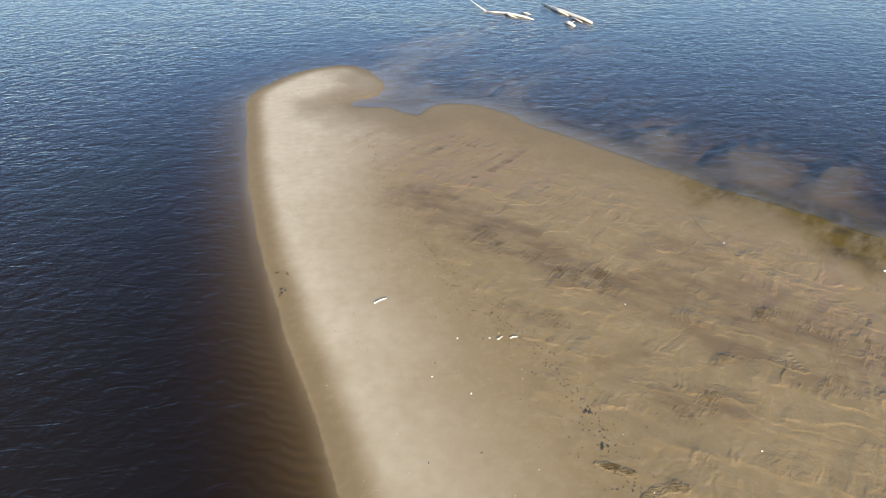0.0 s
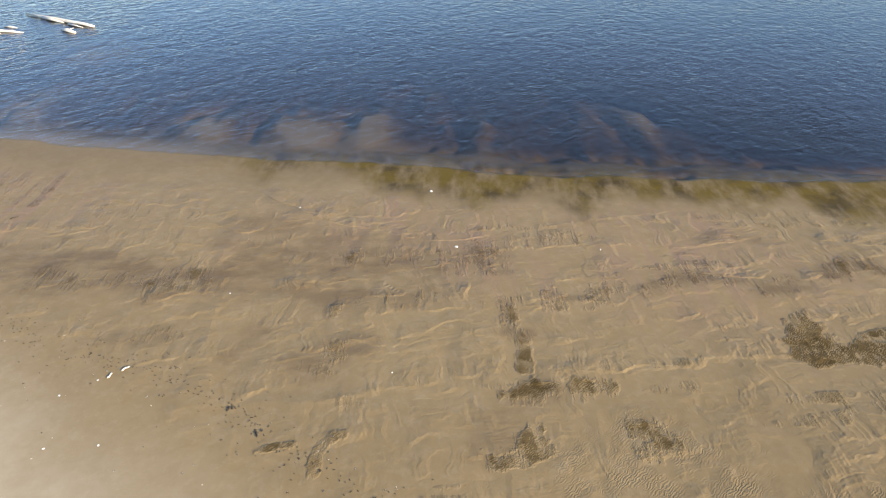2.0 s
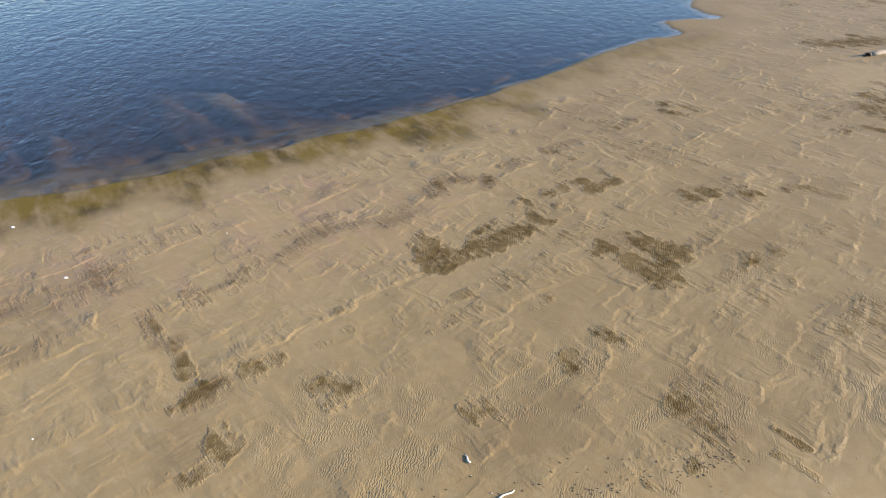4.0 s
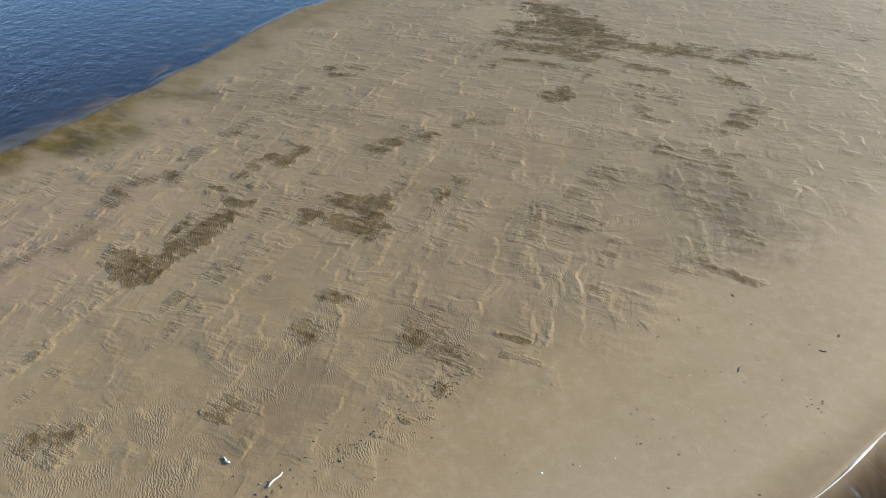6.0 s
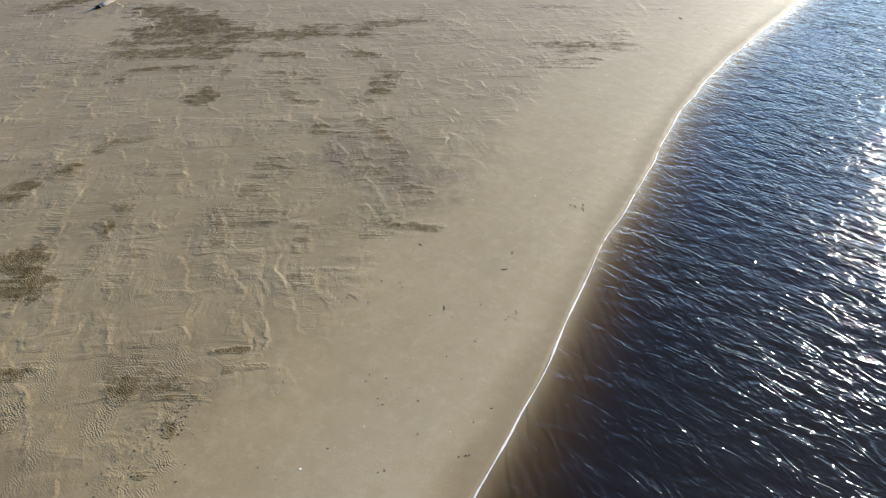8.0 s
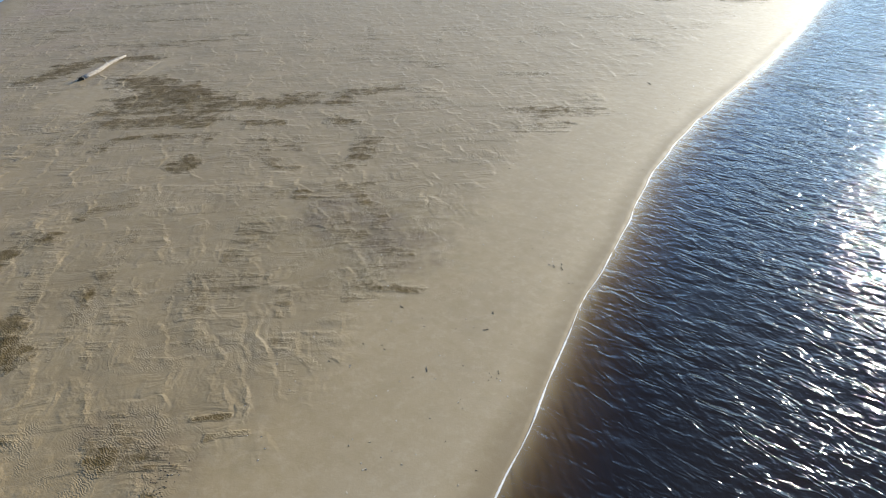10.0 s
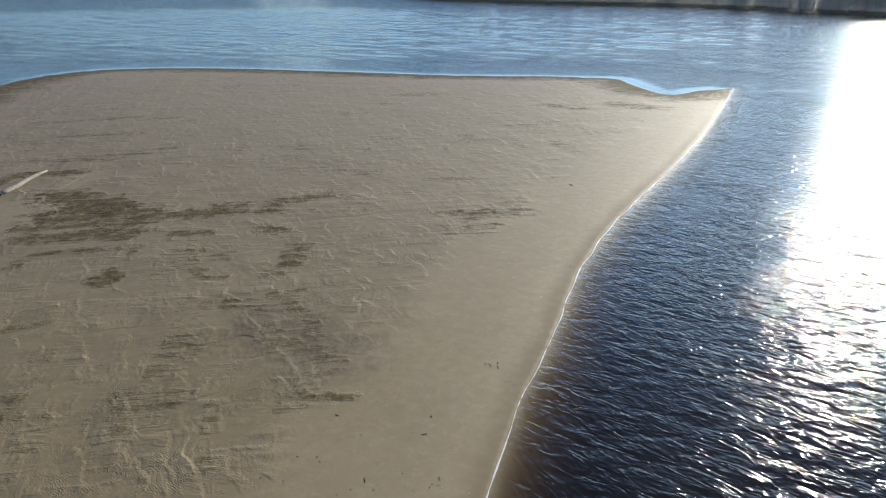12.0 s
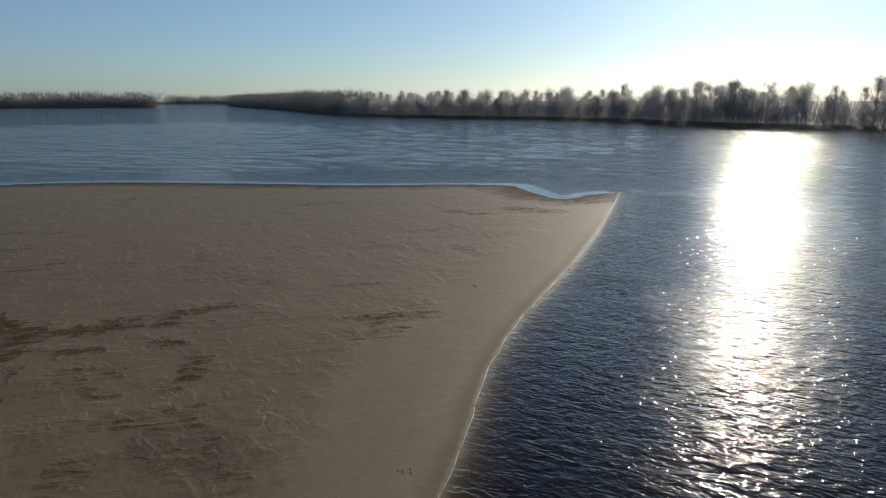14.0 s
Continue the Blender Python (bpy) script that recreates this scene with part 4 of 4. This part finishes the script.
def scrub(name, line, gap, back_to, tall, label, seed, wide, thick, mat):
    """Leafless brush or far woods in one joined mesh of twigs."""
    rnd = random.Random(seed)
    verts, faces = [], []
    pts = even(line, gap)
    for p, p2 in zip(pts[:-1], pts[1:]):
        d = (p2 - p) / np.hypot(*(p2 - p))
        back = np.array([d[1], -d[0]])
        q = p + back * rnd.uniform(2, back_to) + d * rnd.uniform(-gap, gap)
        h = tall * rnd.uniform(0.45, 1.1)
        for _ in range(thick):
            a = Vector((q[0] + rnd.gauss(0, h * 0.33), q[1] + rnd.gauss(0, h * 0.33), 1.3 + h * rnd.random() ** 1.3 * 0.8))
            way = Vector((rnd.gauss(0, 0.5), rnd.gauss(0, 0.5), rnd.gauss(0.9, 0.4))).normalized()
            side = way.cross(Vector((rnd.gauss(0, 1), rnd.gauss(0, 1), rnd.gauss(0, 1)))).normalized() * wide * rnd.uniform(0.5, 1)
            i = len(verts)
            verts += [tuple(a - side), tuple(a + side), tuple(a + way * h * rnd.uniform(0.15, 0.4))]
            faces.append((i, i + 1, i + 2))
    me = bpy.data.meshes.new(name)
    me.from_pydata(verts, [], faces)
    me.materials.append(mat)
    return tagged(new(name, me), label, "brush", kind="stuff")


scrub("riverside_scrub", smooth_line(NEAR_SHORE[:10], 4), 0.8, 40, 17.0, "dense leafless grey-brown brush along the river bank, paled for haze", 3, 0.09, 150, HAZE_TWIG)
scrub("point_woods", smooth_line(NEAR_SHORE[9:], 4), 1.6, 40, 25.0, "leafless grey woods running out to the river bend", 6, 0.3, 150, WOODS)
scrub("far_woods", smooth_line(FAR_SHORE[5:], 4), 2.0, 60, 30.0, "distant bare grey woods on the far bank", 4, 0.5, 110, WOODS)
scrub("far_woods", smooth_line(FAR_SHORE[:4], 4), 3.0, 60, 30.0, "very distant bare grey woods at the river bend", 8, 0.5, 110, WOODS)


# driftwood
def sand_height(x, y):
    return float(bed(np.array([x]), np.array([y]))[0][0])


def log_on_sand():
    a, b = Vector((60.06, -13.44, sand_height(60.06, -13.44) + 0.04)), Vector((65.03, -18.34, sand_height(65.03, -18.34) + 0.1))
    ob = new("driftwood_log")
    ob.location = a
    bm = bmesh.new()
    pts = [p - a for p in bent(a, b, 9, 0.2)]
    tube(bm, pts, [0.19, 0.205, 0.2, 0.19, 0.18, 0.17, 0.155, 0.14, 0.12, 0.07], 12, 0.22)
    solid("trunk", bm, WEATHERED, ob)
    bm = bmesh.new()
    for k in range(9):
        t = k * 0.7
        end = Vector((-0.75 + random.uniform(-0.3, 0.2), 0.8 * math.cos(t) * 0.5 + 0.5, 0.55 * math.sin(t)))
        tube(bm, [(0.15, -0.1, 0), end * 0.35, end * 0.6], [0.10, 0.07, 0.02], 6, 0.3)
    solid("root_end", bm, DARKWOOD, ob, "dark broken root end of the log")
    bm = bmesh.new()
    tube(bm, [pts[5], pts[5] + Vector((0.25, -0.05, 0.25)), pts[5] + Vector((0.5, 0.1, 0.45))], [0.045, 0.038, 0.015], 6, 0.2)
    solid("stub", bm, WEATHERED, ob)
    return tagged(ob, "long bleached driftwood log with dark roots on sand", "driftwood")


log_on_sand()


def floating_log(name, line, radii, stubs, label):
    a = Vector(line[0])
    ob = new(name)
    ob.location = a
    bm = bmesh.new()
    tube(bm, [Vector(p) - a for p in line], radii, 9, 0.25)
    solid("trunk", bm, BLEACHED, ob)
    for pts, r in stubs:
        bm = bmesh.new()
        tube(bm, [Vector(p) - a for p in pts], [r, r * 0.8, r * 0.3], 7, 0.25)
        solid("branch", bm, BLEACHED, ob)
    return tagged(ob, label, "driftwood")


floating_log("floating_log", [(4.2, 73.78, 0.01), (5.11, 73.29, 0.08), (6.16, 72.8, 0.11), (7.14, 72.03, 0.08), (7.91, 71.26, 0.07), (8.68, 70.56, 0)], [0.05, 0.075, 0.1, 0.115, 0.1, 0.04],
             [([(4.2, 73.78, 0.03), (3.08, 76.02, 0.35), (1.82, 78.75, 0.66)], 0.06), ([(6.09, 72.8, 0.07), (6.44, 71.82, 0.11), (7.07, 71.26, 0.03)], 0.105)], "bleached forked tree trunk lying in shallow water")
floating_log("floating_log", [(10.22, 77.35, 0.1), (11.06, 75.32, 0.14), (11.97, 73.5, 0.15), (12.81, 71.61, 0.14), (13.51, 70.28, 0.13), (14.07, 69.16, 0.07)], [0.08, 0.11, 0.13, 0.15, 0.14, 0.1],
             [([(11.06, 75.32, 0.07), (11.55, 73.57, 0.14), (12.25, 72.17, 0.04)], 0.15), ([(12.46, 71.19, 0.07), (12.81, 70.28, 0.1), (13.23, 69.51, 0.03)], 0.09)], "thick bleached trunk with side limb lying in water")
floating_log("floating_log", [(11.55, 69.72, 0.01), (11.83, 68.95, 0.1), (12.25, 68.04, 0.03)], [0.105, 0.18, 0.105], [([(11.83, 68.95, 0.07), (12.11, 68.81, 0.21), (12.32, 68.6, 0.32)], 0.053)], "short bleached piece of driftwood in water")
floating_log("floating_log", [(7.7, 73.57, 0.01), (8.12, 73.08, 0.06), (8.54, 72.66, 0.01)], [0.038, 0.075, 0.038], [], "small bleached floating branch")


def at_plan(x, y):
    """A place of the bar's plan in metres, on the sand."""
    return Vector((x * K, y * K, sand_height(x * K, y * K)))


def stick(a, b, r, mat, label):
    a, b = at_plan(*a), at_plan(*b)
    bm = bmesh.new()
    pts = bent(a, b, 5, 0.04)
    tube(bm, [p - a + Vector((0, 0, r * 0.7)) for p in pts], [r, r * 1.1, r, r * 0.9, r * 0.8, r * 0.4], 6, 0.25)
    ob = solid("stick", bm, mat)
    ob.location = a
    return tagged(ob, label, "stick", "sticks on the sand")


PALE, DARK = "short bleached stick lying on the sand", "short dark wet stick lying on the sand"
for a, b, r, mat, label in (((-3.9, 33.0), (-3.2, 33.5), 0.035, BLEACHED, PALE), ((18.7, 4.7), (19.0, 5.0), 0.03, BLEACHED, PALE), ((17.4, 3.2), (18.0, 2.7), 0.025, BLEACHED, PALE),
                            ((3.6, 29.8), (4.0, 29.9), 0.03, BLEACHED, PALE), ((2.9, 29.7), (3.2, 29.9), 0.028, BLEACHED, PALE), ((21.0, -16.9), (21.5, -17.4), 0.02, DARKWOOD, DARK),
                            ((26.1, -19.3), (26.5, -19.3), 0.02, DARKWOOD, DARK), ((22.6, -22.8), (22.9, -23.1), 0.02, DARKWOOD, DARK), ((21.7, -21.6), (22.0, -21.2), 0.02, DARKWOOD, DARK),
                            ((2.2, 49.6), (3.0, 49.9), 0.04, DARKWOOD, DARK), ((44, -66), (45, -66.4), 0.04, DARKWOOD, DARK)):
    if mat == DARKWOOD:
        b, r = (a[0] + (b[0] - a[0]) * 0.6, a[1] + (b[1] - a[1]) * 0.6), r * 0.65
    stick(a, b, r, mat, label)


def flake(bm, c, length, width, thick, turn):
    """A curled scrap of bark or leaf."""
    ca, sa = math.cos(turn), math.sin(turn)
    rows = []
    for k in range(4):
        u = (k / 3 - 0.5) * length
        w = width * (0.35, 1, 0.9, 0.3)[k] * random.uniform(0.7, 1.2)
        lift = thick * (1.4, 0.6, 0.8, 1.7)[k]
        rows.append([bm.verts.new(c + Vector((u * ca - v * sa, u * sa + v * ca, z))) for v, z in ((-w / 2, lift * 0.4), (0, lift + thick), (w / 2, lift * 0.4), (0, 0))])
    for a, b in zip(rows[:-1], rows[1:]):
        for i in range(4):
            bm.faces.new((a[i], a[(i + 1) % 4], b[(i + 1) % 4], b[i]))
    bm.faces.new(rows[0][::-1]), bm.faces.new(rows[-1])


def scrap(x, y, size):
    """One dark scrap of bark."""
    bm = bmesh.new()
    flake(bm, Vector((0, 0, 0)), 0.62 * size * random.uniform(0.8, 1.4), size * random.uniform(0.35, 0.7), size * 0.2, random.uniform(0, 6.28))
    ob = solid("bark_scrap", bm, DARKWOOD)
    ob.location = at_plan(x, y)
    return tagged(ob, "dark wet scrap of bark on pale sand", "debris", "bark scraps on the sand")


for x, y, count, spread, size in ((-9.4, 34.4, 3, 0.14, 0.16), (-9.45, 34.0, 2, 0.08, 0.12), (-10.1, 36.4, 2, 0.1, 0.11), (-9.5, 36.2, 2, 0.1, 0.1), (18.7, -19.2, 6, 0.22, 0.06), (23.8, -29.5, 7, 0.24, 0.09),
                                  (22.1, -28.6, 2, 0.2, 0.06), (13.5, -12.2, 3, 0.2, 0.06), (18.1, -16.8, 2, 0.3, 0.05), (6.7, 24.4, 5, 0.18, 0.11), (7.2, 22.2, 4, 0.10, 0.12)):
    for _ in range(count):
        scrap(x + random.gauss(0, spread), y + random.gauss(0, spread), size)


def litter(name, mat, label, count, size, pick):
    """Bits too many to count, in one mesh."""
    rnd = random.Random(17)
    bm = bmesh.new()
    q = np.array([pick(rnd) for _ in range(count)]) * K
    z = bed(q[:, 0], q[:, 1])[0]
    for (x, y), h in zip(q, z):
        if h > 0.02:
            flake(bm, Vector((x, y, h)), size * rnd.uniform(0.5, 1.6), size * rnd.uniform(0.3, 0.8), size * 0.2, rnd.uniform(0, 6.28))
    ob = solid(name, bm, mat)
    return tagged(ob, label, "litter", kind="stuff")


wrack = smooth_line([(-6.6, 57.3), (-5.2, 52), (-3.9, 46.7), (-0.9, 39.5), (1.5, 33.3), (5.2, 28.4), (6.8, 24.3), (7.6, 20.7), (11, 13), (17.7, 2.2), (20.2, -2), (22.6, -5)], 4)


def on_wrack(rnd):
    p, _ = along(wrack, rnd)
    wide = 0.25 if rnd.random() < 0.6 else 1.0
    return p[0] + rnd.gauss(0, wide), p[1] + rnd.gauss(0, wide)


def on_beach(rnd):
    p, d = along(steep_line, rnd)
    n_in = np.array([-d[1], d[0]]) / np.hypot(*d)
    return p + n_in * rnd.uniform(0.8, 13)


litter("wrack_line_litter", DARKWOOD, "broken line of dark wet leaf and bark bits", 700, 0.05, on_wrack)
litter("shell_fragments", SHELL, "tiny pale shell fragments strewn over the beach", 800, 0.035, on_beach)
litter("beach_litter", DARKWOOD, "scattered tiny dark leaf and bark bits on the beach", 600, 0.045, on_beach)


def shell(x, y, size):
    bm = bmesh.new()
    bmesh.ops.create_icosphere(bm, subdivisions=2, radius=size)
    for v in bm.verts:
        v.co.z = v.co.z * 0.3 + size * 0.2
        v.co.x *= 1.3 - 0.25 * v.co.y / size
    ob = solid("shell", bm, SHELL)
    ob.location = at_plan(x, y)
    ob.rotation_euler = (0, 0, random.uniform(0, 6.28))
    return tagged(ob, "white mussel shell lying on damp sand", "shell", "shells on the sand")


for x, y, size in ((27.3, 36.9, 0.07), (23.9, 29.6, 0.065), (0.8, 29.8, 0.035), (1.4, 25.6, 0.035), (-0.5, 26.8, 0.035), (2.5, 29.8, 0.03), (16.8, -6.9, 0.03), (31, 24, 0.03), (14, 22, 0.028), (18.4, 40, 0.04), (10.4, 33, 0.03)):
    shell(x, y, size)

# thin broken foam where the waves lap on the steep shore, with painted sun glint
verts, faces = [], []
for edge, thin in ((even(steep_line[45:-3], 0.35) * K, 60),):
    for k in range(1, len(edge) - 1):
        d = (edge[k + 1] - edge[k - 1]) / np.hypot(*(edge[k + 1] - edge[k - 1]))
        side = np.array([-d[1], d[0]])
        w = 0.012 + 0.09 * max(0.0, float(fbm(np.array([k * 0.23]), np.array([0.5]), 71)[0]) - 0.34) * min(1.0, k / thin)
        c = edge[k] + side * 0.08 * math.sin(k * 0.31) * float(vnoise(np.array([k * 0.11]), np.array([2.5]), 5)[0])
        for u, z in ((-1, 0.004), (-0.3, 0.03), (0.4, 0.028), (1, 0.01)):
            verts.append((*(c + side * w * u), z))
        if k > 1:
            i = len(verts) - 8
            for m in range(3):
                faces.append((i + m, i + m + 1, i + m + 5, i + m + 4))
me = bpy.data.meshes.new("foam")
me.from_pydata(verts, [], faces)
me.materials.append(FOAM_GLINT)
for f in me.polygons:
    f.use_smooth = True
tagged(new("foam", me), "thin white line of foam and painted sun glint lapping the beach", "foam", kind="stuff")
